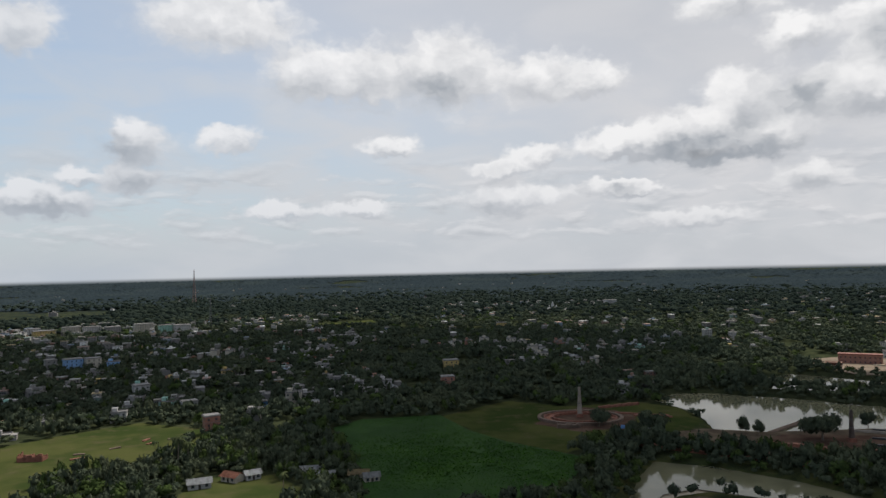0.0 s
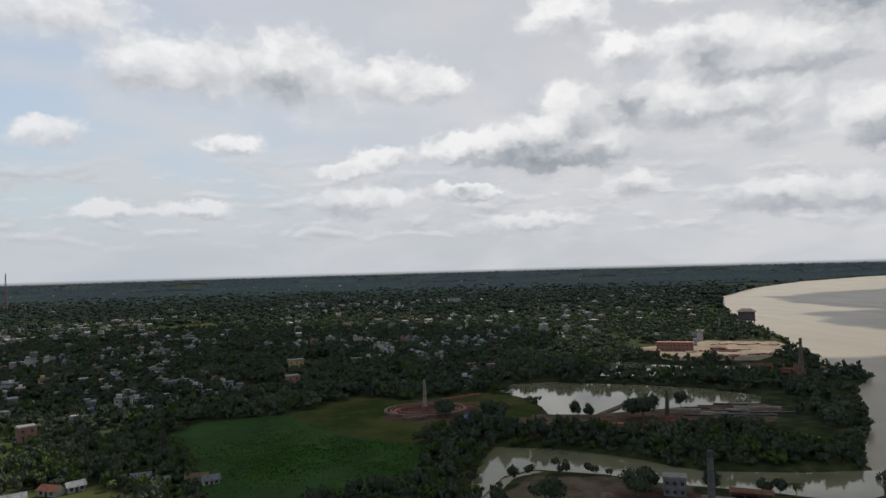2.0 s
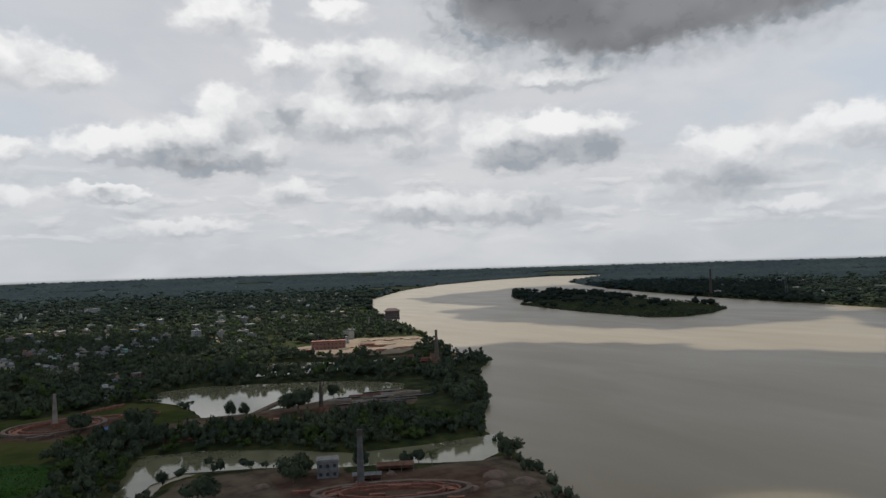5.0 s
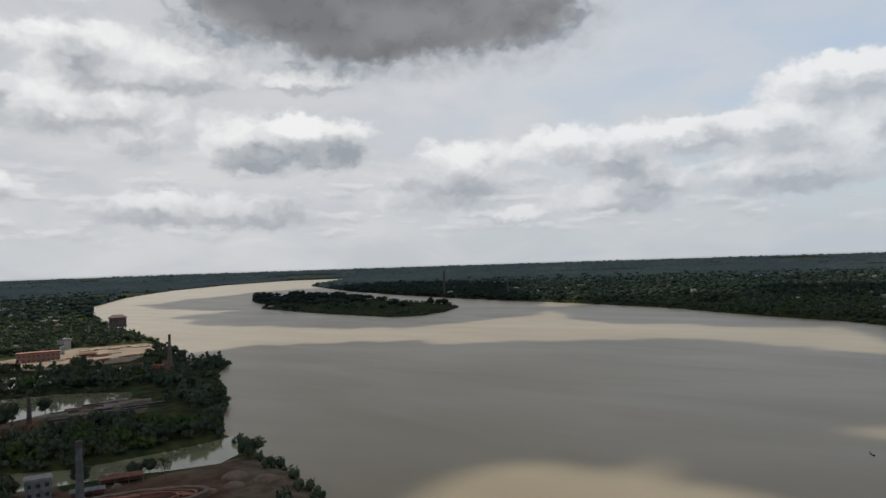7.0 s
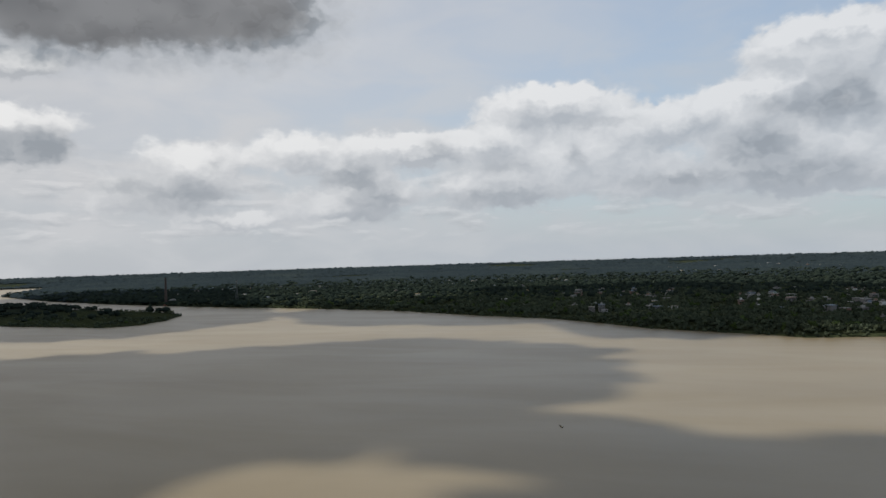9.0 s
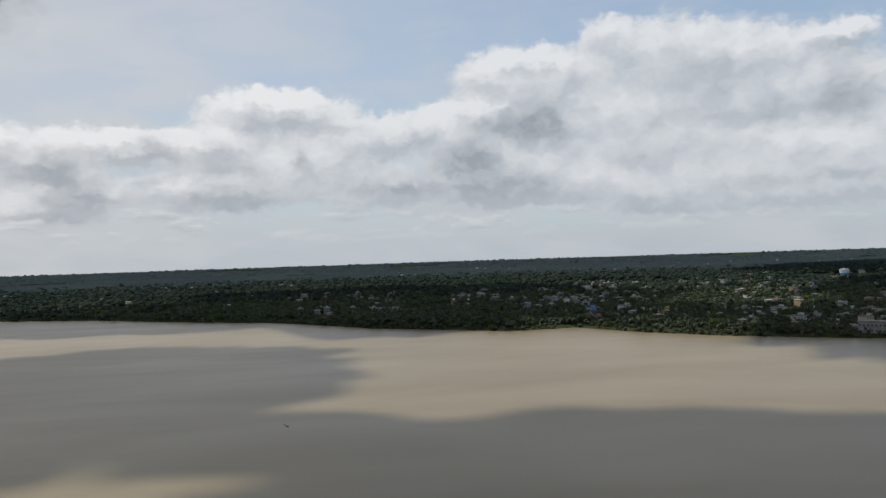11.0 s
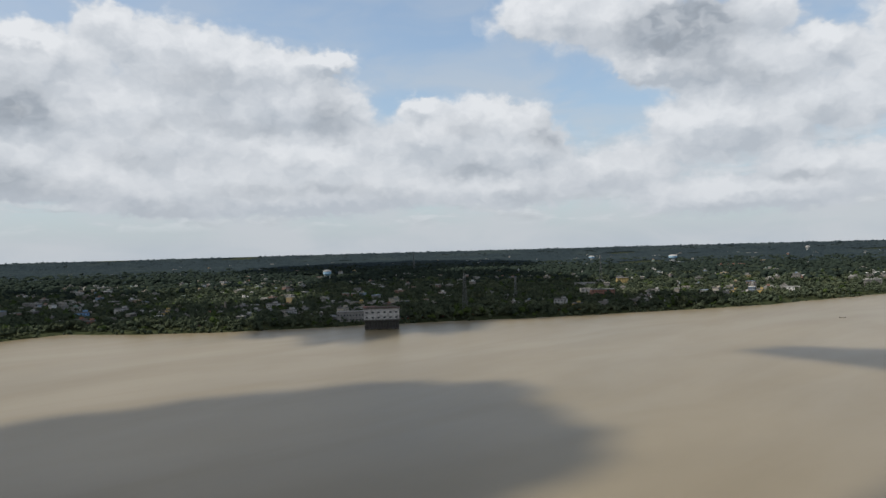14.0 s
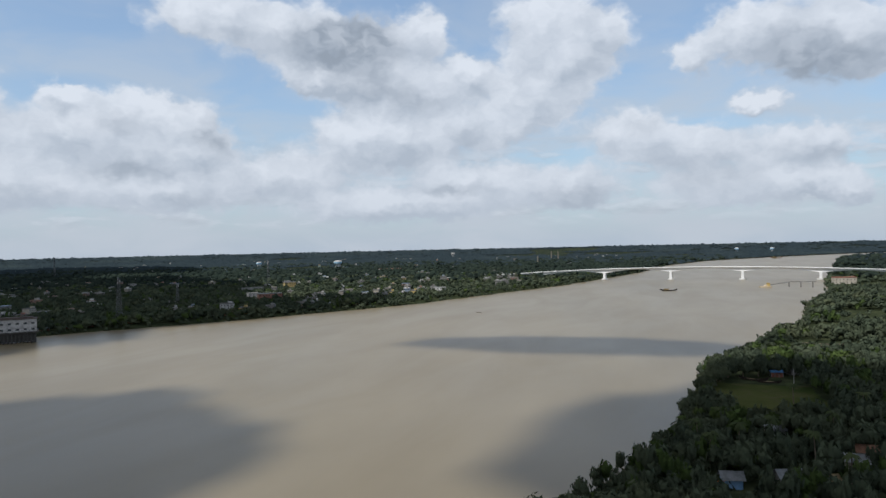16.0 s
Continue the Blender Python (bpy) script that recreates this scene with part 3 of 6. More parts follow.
def vnoise(x, y, seed=0):
    """Smooth value noise, 0 to 1, over arrays."""
    xi, yi = np.floor(x), np.floor(y)
    u, v = x - xi, y - yi
    u, v = u * u * (3 - 2 * u), v * v * (3 - 2 * v)
    def h(a, b):
        s = np.sin(a * 127.1 + b * 311.7 + seed * 74.7) * 43758.5453
        return s - np.floor(s)
    return (h(xi, yi) * (1 - u) + h(xi + 1, yi) * u) * (1 - v) + (h(xi, yi + 1) * (1 - u) + h(xi + 1, yi + 1) * u) * v


def fbm(x, y, octaves=4, seed=0):
    t, a, s = 0.0, 0.5, 0.0
    for i in range(octaves):
        t, s = t + a * vnoise(x * 2 ** i, y * 2 ** i, seed + i), s + a
        a *= 0.5
    return t / s


def signed(x, y, outline):
    """Metres to an outline, negative inside."""
    px, py = np.array(outline, float).T
    d = np.full(x.shape, 1e18)
    inside = np.zeros(x.shape, bool)
    for i in range(len(px)):
        ax, ay, bx, by = px[i - 1], py[i - 1], px[i], py[i]
        ex, ey = bx - ax, by - ay
        k = np.clip(((x - ax) * ex + (y - ay) * ey) / (ex * ex + ey * ey), 0, 1)
        d = np.minimum(d, (x - ax - k * ex) ** 2 + (y - ay - k * ey) ** 2)
        if ay != by:
            inside ^= ((ay > y) != (by > y)) & (x < (bx - ax) * (y - ay) / (by - ay) + ax)
    return np.sqrt(d) * np.where(inside, -1, 1)


def ease(v, lo, hi):
    k = np.clip((v - lo) / (hi - lo), 0, 1)
    return k * k * (3 - 2 * k)


# ---------------------------------------------------------------- plan
WEST_BANK = [(2752, 3303), (2148, 3049), (1608, 2674), (1161, 2198), (841, 1757), (690, 1440), (534, 1065), (491, 921),
             (450, 787), (406, 672), (378, 590), (383, 536), (340, 497), (312, 459), (276, 396), (242, 351), (214, 309), (210, 291),
             (192, 241), (187, 222), (172, 192), (140, 130), (95, 60), (55, -30), (25, -130), (12, -191), (5, -212), (-3, -245),
             (-11, -283), (-16, -331), (-21, -390), (-30, -428), (-57, -503), (-101, -626)]
WEST_BANK += [(-127, -782), (-188, -1038), (-216, -1241), (-368, -2022), (-502, -2695), (-800, -3400), (-1050, -3800)]
EAST_BANK = [(-848, -3722), (-684, -3580), (-337, -3112), (-72, -2641), (47, -2186), (94, -1672), (147, -1371), (182, -1187), (240, -1000),
             (294, -811), (330, -733), (396, -614), (448, -538), (500, -465), (530, -423), (555, -375), (600, -309), (655, -252),
             (715, -213), (708, -141), (740, -95), (796, 0), (877, 71), (920, 115), (985, 235), (1060, 350)]
EAST_BANK += [(1110, 430), (1143, 526), (1216, 741), (1282, 958), (1406, 1257), (1573, 1596), (1958, 2206), (2544, 2663), (3020, 3029)]
RIVER_LINE = WEST_BANK + EAST_BANK
ISLAND = [(1293, 1710), (1350, 1500), (1215, 1150), (1090, 835), (1025, 763), (930, 725), (849, 712), (819, 744), (848, 946), (907, 1182),
          (985, 1225), (1060, 1400)]
POND_NEAR = [(29, 290), (43, 345), (53, 368), (79, 361), (111, 338), (137, 310), (174, 302), (212, 300), (192, 270), (178, 264), (157, 275),
             (144, 284), (115, 299), (99, 312), (68, 325), (53, 317), (36, 285)]
POND_MID = [(76, 537), (97, 562), (126, 562), (183, 536), (228, 509), (251, 474), (237, 451), (185, 450), (126, 439), (99, 445), (100, 468), (94, 502)]
POND_FAR = [(172, 585), (184, 640), (214, 660), (269, 613), (318, 611), (301, 572), (231, 572)]
POND_SIDE = [(198, 345), (203, 360), (220, 363), (224, 350), (217, 338)]
PONDS = [POND_NEAR, POND_MID, POND_FAR, POND_SIDE]
HYACINTH = [(-132, 427), (-121, 452), (-71, 467), (-47, 424), (-23, 398), (19, 367), (6, 311), (-40, 280), (-77, 290), (-91, 340), (-115, 381)]
FIELD_WEST = [(-330, 345), (-298, 397), (-267, 437), (-212, 420), (-196, 377), (-209, 345), (-232, 338), (-238, 300), (-222, 284), (-216, 262), (-290, 270), (-330, 310)]
FIELD_SOUTH = [(-165, 322), (-131, 328), (-104, 300), (-112, 262), (-158, 262)]
KILN_GREEN = [(-70, 465), (-29, 521), (11, 500), (60, 520), (88, 500), (94, 460), (78, 425), (30, 401), (8, 377), (-36, 411)]
FIELD_FAR = [(-446, 1243), (-331, 1360), (-300, 1210), (-403, 1180)]
POND_LEVEL = 0.4
GROUND_Z = 2.2


def land_height(x, y):
    r = np.hypot(x, y)
    wobble = (fbm(x / 23.0, y / 23.0, 3, 5) - 0.5) * 9.0 * ease(r, 150, 500)
    d = np.maximum(signed(x, y, RIVER_LINE), -signed(x, y, ISLAND)) + wobble * ease(r, 0, 900)
    for line in PONDS:
        d = np.minimum(d, signed(x, y, line) + wobble * 0.4)
    z = np.where(d > 0, GROUND_Z * ease(d, -2, 11), -3.0 * ease(-d, -3, 14))
    z = z + (fbm(x / 60.0, y / 60.0, 3, 9) - 0.5) * 0.9 * ease(d, 5, 30)
    return z + 60.0 * ease(r, 4150, 5250) ** 1.0, d


def far_field(x, y):
    """How open the land is, 0 to 1: broad fields between the woods, away from the river."""
    r = np.hypot(x, y)
    return ease(fbm(x / 420.0, y / 420.0, 3, 51), 0.685, 0.72) * ease(r, 1500, 1900)


def build_ground():
    radii = np.concatenate([np.linspace(0.01, 150, 15), np.geomspace(158, 1500, 230), np.geomspace(1515, 4950, 90)])
    az = np.radians(np.concatenate([np.linspace(45, -200, 600), np.linspace(-203, -312, 40)]))
    R, A = np.meshgrid(radii, az, indexing="ij")
    x, y = -R * np.sin(A), R * np.cos(A)
    z, d = land_height(x, y)
    nr, na = R.shape
    i = np.arange(nr - 1)[:, None] * na + np.arange(na)[None, :]
    j = np.arange(nr - 1)[:, None] * na + (np.arange(na)[None, :] + 1) % na
    faces = np.stack([i, i + na, j + na, j], -1).reshape(-1, 4)
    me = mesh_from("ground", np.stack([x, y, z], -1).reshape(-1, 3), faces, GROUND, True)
    grass = np.zeros(x.shape)
    for line in (FIELD_WEST, FIELD_SOUTH, KILN_GREEN, FIELD_FAR, CLEARING):
        grass = np.maximum(grass, 1 - ease(signed(x, y, line), -4, 5))
    grass = np.maximum(grass, 0.45 * far_field(x, y))
    near_by = 1 - ease(np.hypot(x, y), 420, 600)
    grass = np.maximum(grass, (1 - ease(d, 8, 22)) * 0.5 * near_by)
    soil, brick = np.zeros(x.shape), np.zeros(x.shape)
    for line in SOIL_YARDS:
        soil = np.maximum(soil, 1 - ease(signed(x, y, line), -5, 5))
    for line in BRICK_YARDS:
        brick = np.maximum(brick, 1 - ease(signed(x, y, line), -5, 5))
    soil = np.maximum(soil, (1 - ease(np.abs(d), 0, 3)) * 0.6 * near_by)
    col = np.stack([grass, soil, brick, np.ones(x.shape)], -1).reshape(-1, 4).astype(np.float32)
    me.color_attributes.new("cover", "FLOAT_COLOR", "POINT").data.foreach_set("color", col.ravel())
    tagged(new("ground", me), "flat green river plain with woods, fields and bare yards", "ground", kind="structure")


def sheet(name, outline, z, mat, label, grow=0.0):
    """A level sheet within an outline."""
    c = np.mean(outline, axis=0)
    bm = bmesh.new()
    vs = []
    for x, y in outline:
        k = 1 + grow / max(1.0, math.hypot(x - c[0], y - c[1]))
        vs.append(bm.verts.new((c[0] + (x - c[0]) * k, c[1] + (y - c[1]) * k, z)))
    bmesh.ops.triangulate(bm, faces=[bm.faces.new(vs)])
    for f in bm.faces:
        if f.normal.z < 0:
            f.normal_flip()
    return tagged(part(name, bm, mat), label, "water", kind="structure")


FAR_YARD = [(258, 645), (330, 622), (408, 690), (425, 760), (360, 790), (235, 735)]
CLEARING = [(-66, -350), (-26, -352), (-23, -318), (-34, -282), (-68, -288)]
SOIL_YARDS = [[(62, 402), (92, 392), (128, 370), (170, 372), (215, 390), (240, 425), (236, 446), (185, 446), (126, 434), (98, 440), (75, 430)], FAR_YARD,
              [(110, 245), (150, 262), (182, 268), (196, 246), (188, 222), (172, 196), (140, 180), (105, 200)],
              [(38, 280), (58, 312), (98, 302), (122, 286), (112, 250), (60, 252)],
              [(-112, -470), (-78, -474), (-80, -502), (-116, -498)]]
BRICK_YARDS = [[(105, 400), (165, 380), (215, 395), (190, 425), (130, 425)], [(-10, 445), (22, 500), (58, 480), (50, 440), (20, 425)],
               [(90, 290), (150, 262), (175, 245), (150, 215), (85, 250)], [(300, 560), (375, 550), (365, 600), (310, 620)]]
build_ground()
bm = bmesh.new()
bmesh.ops.create_circle(bm, cap_ends=True, segments=96, radius=4940)
tagged(part("water_river", bm, RIVER), "wide silt-brown river with slow ripples and soft streaks", "river", kind="structure")
for i, line in enumerate(PONDS):
    sheet("water_pond_%d" % (i + 1), line, POND_LEVEL, POND, "still green-grey pond between earth banks", 5.0)


# ---------------------------------------------------------------- clouds overhead, whose shadows lie on the land
def cumulus(cx, cy, rx, ry, turn, z=2600.0, seed=0):
    """One flat-based heap cloud; cx, cy: where its shadow falls."""
    k = z / SUN_DIR.z
    bm = bmesh.new()
    bmesh.ops.create_icosphere(bm, subdivisions=5, radius=1.0)
    for v in bm.verts:
        p = v.co.copy()
        f = 1 + 0.24 * noise.fractal(p * 1.8 + Vector((seed * 7.3, 0, 0)), 0.5, 2.2, 7)
        v.co = Vector((p.x * f * rx, p.y * f * ry, (p.z * f * 0.38 if p.z > 0 else p.z * 0.10) * min(rx, ry)))
    ob = part("cloud", bm, CLOUD, None, "", True)
    ob.matrix_world = pose(cx + SUN_DIR.x * k, cy + SUN_DIR.y * k, z, 0, 0, turn)
    return tagged(ob, "white flat-based cumulus cloud high over the river plain", "cloud", "clouds overhead", "structure")

for i, (cx, cy, rx, ry, turn) in enumerate(CLOUD_SHADES):
    cumulus(cx, cy, rx, ry, turn, 2600.0, i)


# ---------------------------------------------------------------- trees
def leaf_lumps(n_lumps, n_leaves, leaf, seed, spread=1.0, flat=0.75, core=1.0):
    """A crown of unit half-width: rough lumps with many loose sprays of leaves round them."""
    g = np.random.default_rng(seed)
    V, F, count = [], [], 0
    ico = bmesh.new()
    bmesh.ops.create_icosphere(ico, subdivisions=1, radius=0.95)
    ico.verts.index_update()
    iv = np.array([v.co[:] for v in ico.verts])
    ifc = np.array([[v.index for v in f.verts] for f in ico.faces])
    ico.free()
    for k in range(n_lumps):
        a, d = g.uniform(0, 2 * math.pi), (0.0 if n_lumps == 1 else 0.58 * math.sqrt(g.uniform(0.1, 1))) * spread
        c = np.array([d * math.cos(a), d * math.sin(a), 0.55 + g.uniform(-0.22, 0.28) - 0.28 * d])
        r = g.uniform(0.30, 0.52) if n_lumps > 1 else 0.85
        v = iv * r * core * g.uniform(0.65, 1.15, (len(iv), 1)) * np.array([1, 1, flat]) + c
        V.append(v)
        F.append(ifc + count)
        count += len(v)
        for _ in range(n_leaves // n_lumps):
            q = g.normal(size=3)
            q /= np.linalg.norm(q)
            q[2] = abs(q[2]) * (1 if g.uniform() < 0.75 else -0.6)
            p = c + q * r * np.array([1, 1, flat]) * g.uniform(0.8, 1.25)
            t1 = np.cross(q, g.normal(size=3))
            t1 /= np.linalg.norm(t1)
            t2 = np.cross(q, t1) + q * g.uniform(-0.9, 0.9)
            s = leaf * g.uniform(0.6, 1.4)
            V.append(np.array([p - t1 * s, p + t1 * s * 0.6 - t2 * s * 0.7, p + t2 * s]))
            F.append(np.array([[count, count + 1, count + 2]]))
            count += 3
    return np.concatenate(V), np.concatenate(F)


def tent(seed):
    """A low crown of a few facets, for woods at the edge of sight."""
    g = np.random.default_rng(seed)
    a = np.arange(6) / 6 * 2 * math.pi + g.uniform(-0.3, 0.3, 6)
    rad = g.uniform(0.75, 1.1, 6)
    v = np.concatenate([np.stack([rad * np.cos(a), rad * np.sin(a), np.zeros(6)], -1), [[g.uniform(-0.2, 0.2), g.uniform(-0.2, 0.2), 1.0]]])
    return v, np.array([[i, (i + 1) % 6, 6] for i in range(6)])


def scatter(name, kinds, spots, mat, label):
    """One mesh of many crowns. spots: rows of x, y, z, half-width, height, turn, kind."""
    V, F, count = [], [], 0
    for k, (bv, bf) in enumerate(kinds):
        s = spots[spots[:, 6] == k]
        if not len(s):
            continue
        c, w = np.cos(s[:, 5])[:, None], np.sin(s[:, 5])[:, None]
        X = (bv[None, :, 0] * c - bv[None, :, 1] * w) * s[:, 3:4] + s[:, 0:1]
        Y = (bv[None, :, 0] * w + bv[None, :, 1] * c) * s[:, 3:4] + s[:, 1:2]
        Z = bv[None, :, 2] * s[:, 4:5] + s[:, 2:3]
        V.append(np.stack([X, Y, Z], -1).reshape(-1, 3))
        F.append((bf[None] + (np.arange(len(s)) * len(bv))[:, None, None]).reshape(-1, 3) + count)
        count += len(s) * len(bv)
    me = mesh_from(name, np.concatenate(V), np.concatenate(F), mat)
    return tagged(new(name, me), label, "trees", kind="stuff")


OPEN_GROUND = [HYACINTH, FIELD_WEST, FIELD_SOUTH, KILN_GREEN, FIELD_FAR, CLEARING] + SOIL_YARDS + BRICK_YARDS


def wooded(x, y, keep=3.0):
    """Where trees may stand, and how far it is to water."""
    z, d = land_height(x, y)
    ok = d > keep
    for line in OPEN_GROUND:
        ok &= signed(x, y, line) > keep
    return ok, z, d


def tree_spots():
    """Rows of x, y over the whole plain, closer together near the camera."""
    rows = []
    for r0, r1, step in ((120, 420, 5.6), (420, 700, 7.5), (700, 1100, 9.0), (1100, 1600, 12.0), (1600, 2300, 13.0), (2300, 3200, 18.0), (3200, 4900, 24.0)):
        n = int(2 * r1 / step)
        gx, gy = np.meshgrid(np.linspace(-r1, r1, n), np.linspace(-r1, r1, n))
        gx = gx.ravel() + rng.uniform(-0.5, 0.5, gx.size) * step
        gy = gy.ravel() + rng.uniform(-0.5, 0.5, gy.size) * step
        r, az = np.hypot(gx, gy), np.degrees(np.arctan2(-gx, gy))
        seen = (r >= r0) & (r < r1) & ((az < 44) & (az > -181) | (az > 163))
        rows.append(np.stack([gx[seen], gy[seen], np.full(seen.sum(), step)], -1))
    s = np.concatenate(rows)
    ok, z, d = wooded(s[:, 0], s[:, 1], 1.0)
    # glades and lanes
    r = np.hypot(s[:, 0], s[:, 1])
    gap = fbm(s[:, 0] / 55.0, s[:, 1] / 55.0, 3, 21)
    ok &= gap > np.where(s[:, 1] < -100, np.where((r < 440) | (s[:, 0] > 0), np.where(r < 600, 0.15, 0.30), 0.40), np.where(r < 1600, 0.33, 0.25))
    yard = (s[:, 0] > 15) & (s[:, 0] < 215) & (s[:, 1] > 170) & (s[:, 1] < 308)
    ok &= ~yard | (gap > 0.67)
    ponds = (s[:, 0] > 60) & (s[:, 0] < 330) & (s[:, 1] >= 300) & (s[:, 1] < 480)
    ok &= ~ponds | (gap > 0.44)
    before = (s[:, 0] > 195) & (s[:, 0] < 425) & (s[:, 1] > 560) & (s[:, 1] < 660)
    ok &= ~before | (gap > 0.56)
    for x, y, keep in HOUSE_SPOTS:
        ok &= (s[:, 0] - x) ** 2 + (s[:, 1] - y) ** 2 > keep * keep
    ok &= far_field(s[:, 0], s[:, 1]) < rng.uniform(0.3, 1.0, len(s))
    island = signed(s[:, 0], s[:, 1], ISLAND) < 0
    ok &= ~island | (gap > 0.54)
    return s[ok], z[ok], d[ok]


def grown_tree(seed, name="tree"):
    """A broadleaf tree ten metres high: tapered trunk, limbs, and a crown of small leaf sprays."""
    g = np.random.default_rng(seed)
    e = thing(name, 0, 0, 0, 0, "broadleaf tree with a dark green uneven crown", "tree", "trees near the river")
    bm = bmesh.new()
    tube(bm, [(0.34, -1.0), (0.26, 0.8), (0.2, 2.4), (0.12, 4.6), (0.05, 6.5)], 7)
    for k in range(7):
        a, z0 = k * 2.4 + g.uniform(-0.4, 0.4), g.uniform(2.0, 4.2)
        u = g.uniform(1.8, 3.4)
        rod(bm, (0, 0, z0), (u * math.cos(a), u * math.sin(a), z0 + g.uniform(1.2, 2.8)), 0.12, 5, 0.03)
    part("trunk", bm, BARK, e, "grey-brown trunk with spreading limbs")
    v, f = leaf_lumps(9, 1500, 0.075, seed + 100, 1.15, 0.7, 0.8)
    v = v * np.array([4.6, 4.6, 8.6]) + np.array([0, 0, 1.6])
    part("crown", mesh_from("crown", v, f, LEAF), None, e)
    return e


def palm_tree(seed):
    """A coconut palm ten metres high: a leaning ringed trunk and arching fronds."""
    g = np.random.default_rng(seed)
    e = thing("palm_tree", 0, 0, 0, 0, "tall coconut palm with a slim grey trunk and drooping fronds", "palm", "coconut palms")
    bm = bmesh.new()
    lean = g.uniform(-0.6, 0.6, 2)
    tube(bm, [(0.26, -1.0), (0.2, 0.4), (0.15, 4.0), (0.13, 9.0)], 7)
    for v in bm.verts:
        k = max(0.0, v.co.z / 9.0) ** 2
        v.co.x += lean[0] * k
        v.co.y += lean[1] * k
    part("trunk", bm, BARK, e)
    for k in range(13):
        bm = bmesh.new()
        a, lift = k * 2.399, g.uniform(-0.35, 0.9)
        length = g.uniform(2.4, 3.2)
        prev = None
        for i in range(6):
            u = i / 5
            x, z = length * u * (1 - 0.25 * u * (1 - lift)), 9.0 + lift * 1.5 * u - (1.6 + 0.7 * (1 - lift)) * u * u
            w = 0.5 * math.sin(math.pi * min(1, u * 0.85 + 0.12))
            c, s = math.cos(a), math.sin(a)
            row = [bm.verts.new((lean[0] + c * x - s * o, lean[1] + s * x + c * o, z - abs(o) * 0.7)) for o in (-w, 0, w)]
            if prev:
                bm.faces.new((prev[0], prev[1], row[1], row[0]))
                bm.faces.new((prev[1], prev[2], row[2], row[1]))
            prev = row
        part("frond", bm, PALM, e)
    return e


def at_ground(x, y):
    return float(land_height(np.array([float(x)]), np.array([float(y)]))[0][0])


# single trees: place, height, width
LONE_TREES = [(189, 254, 10.0, 12), (185, 236, 5.5, 5), (147, 412, 16.5, 22), (183, 443, 9.5, 9), (111, 427, 9, 8), (117, 423, 9, 7), (52, 312, 6.5, 6),
              (96, 277, 12, 14), (58, 275, 11, 15), (150, 281, 6, 7), (154, 276, 6, 6), (128, 283, 7, 8), (104, 286, 8, 9), (30, 440, 11, 15),
              (60, 425, 13, 18), (50, 418, 10, 12), (-40, -371, 11, 11), (-33, -366, 10, 10), (-47, -373, 10, 10), (-58, -378, 10, 11), (-27, -345, 11, 13), (-29, -357, 11, 12), (-23, -333, 8, 9)]
PALMS = [(-206, 350, 9), (-183, 332, 15), (-179, 335, 12), (-222, 317, 10), (-169, 383, 8), (-139, 354, 11), (-115, 297, 9), (-130, 355, 9), (151, 259, 7),
         (-21, -220, 9), (-50, -228, 9), (-25, -259, 8), (-55, -206, 9), (-76, -296, 8), (-55, -314, 7), (-59, -255, 9), (-30, -235, 9), (-18, -240, 8),
         (-70, -225, 8), (-40, -245, 9), (-80, -260, 8)]


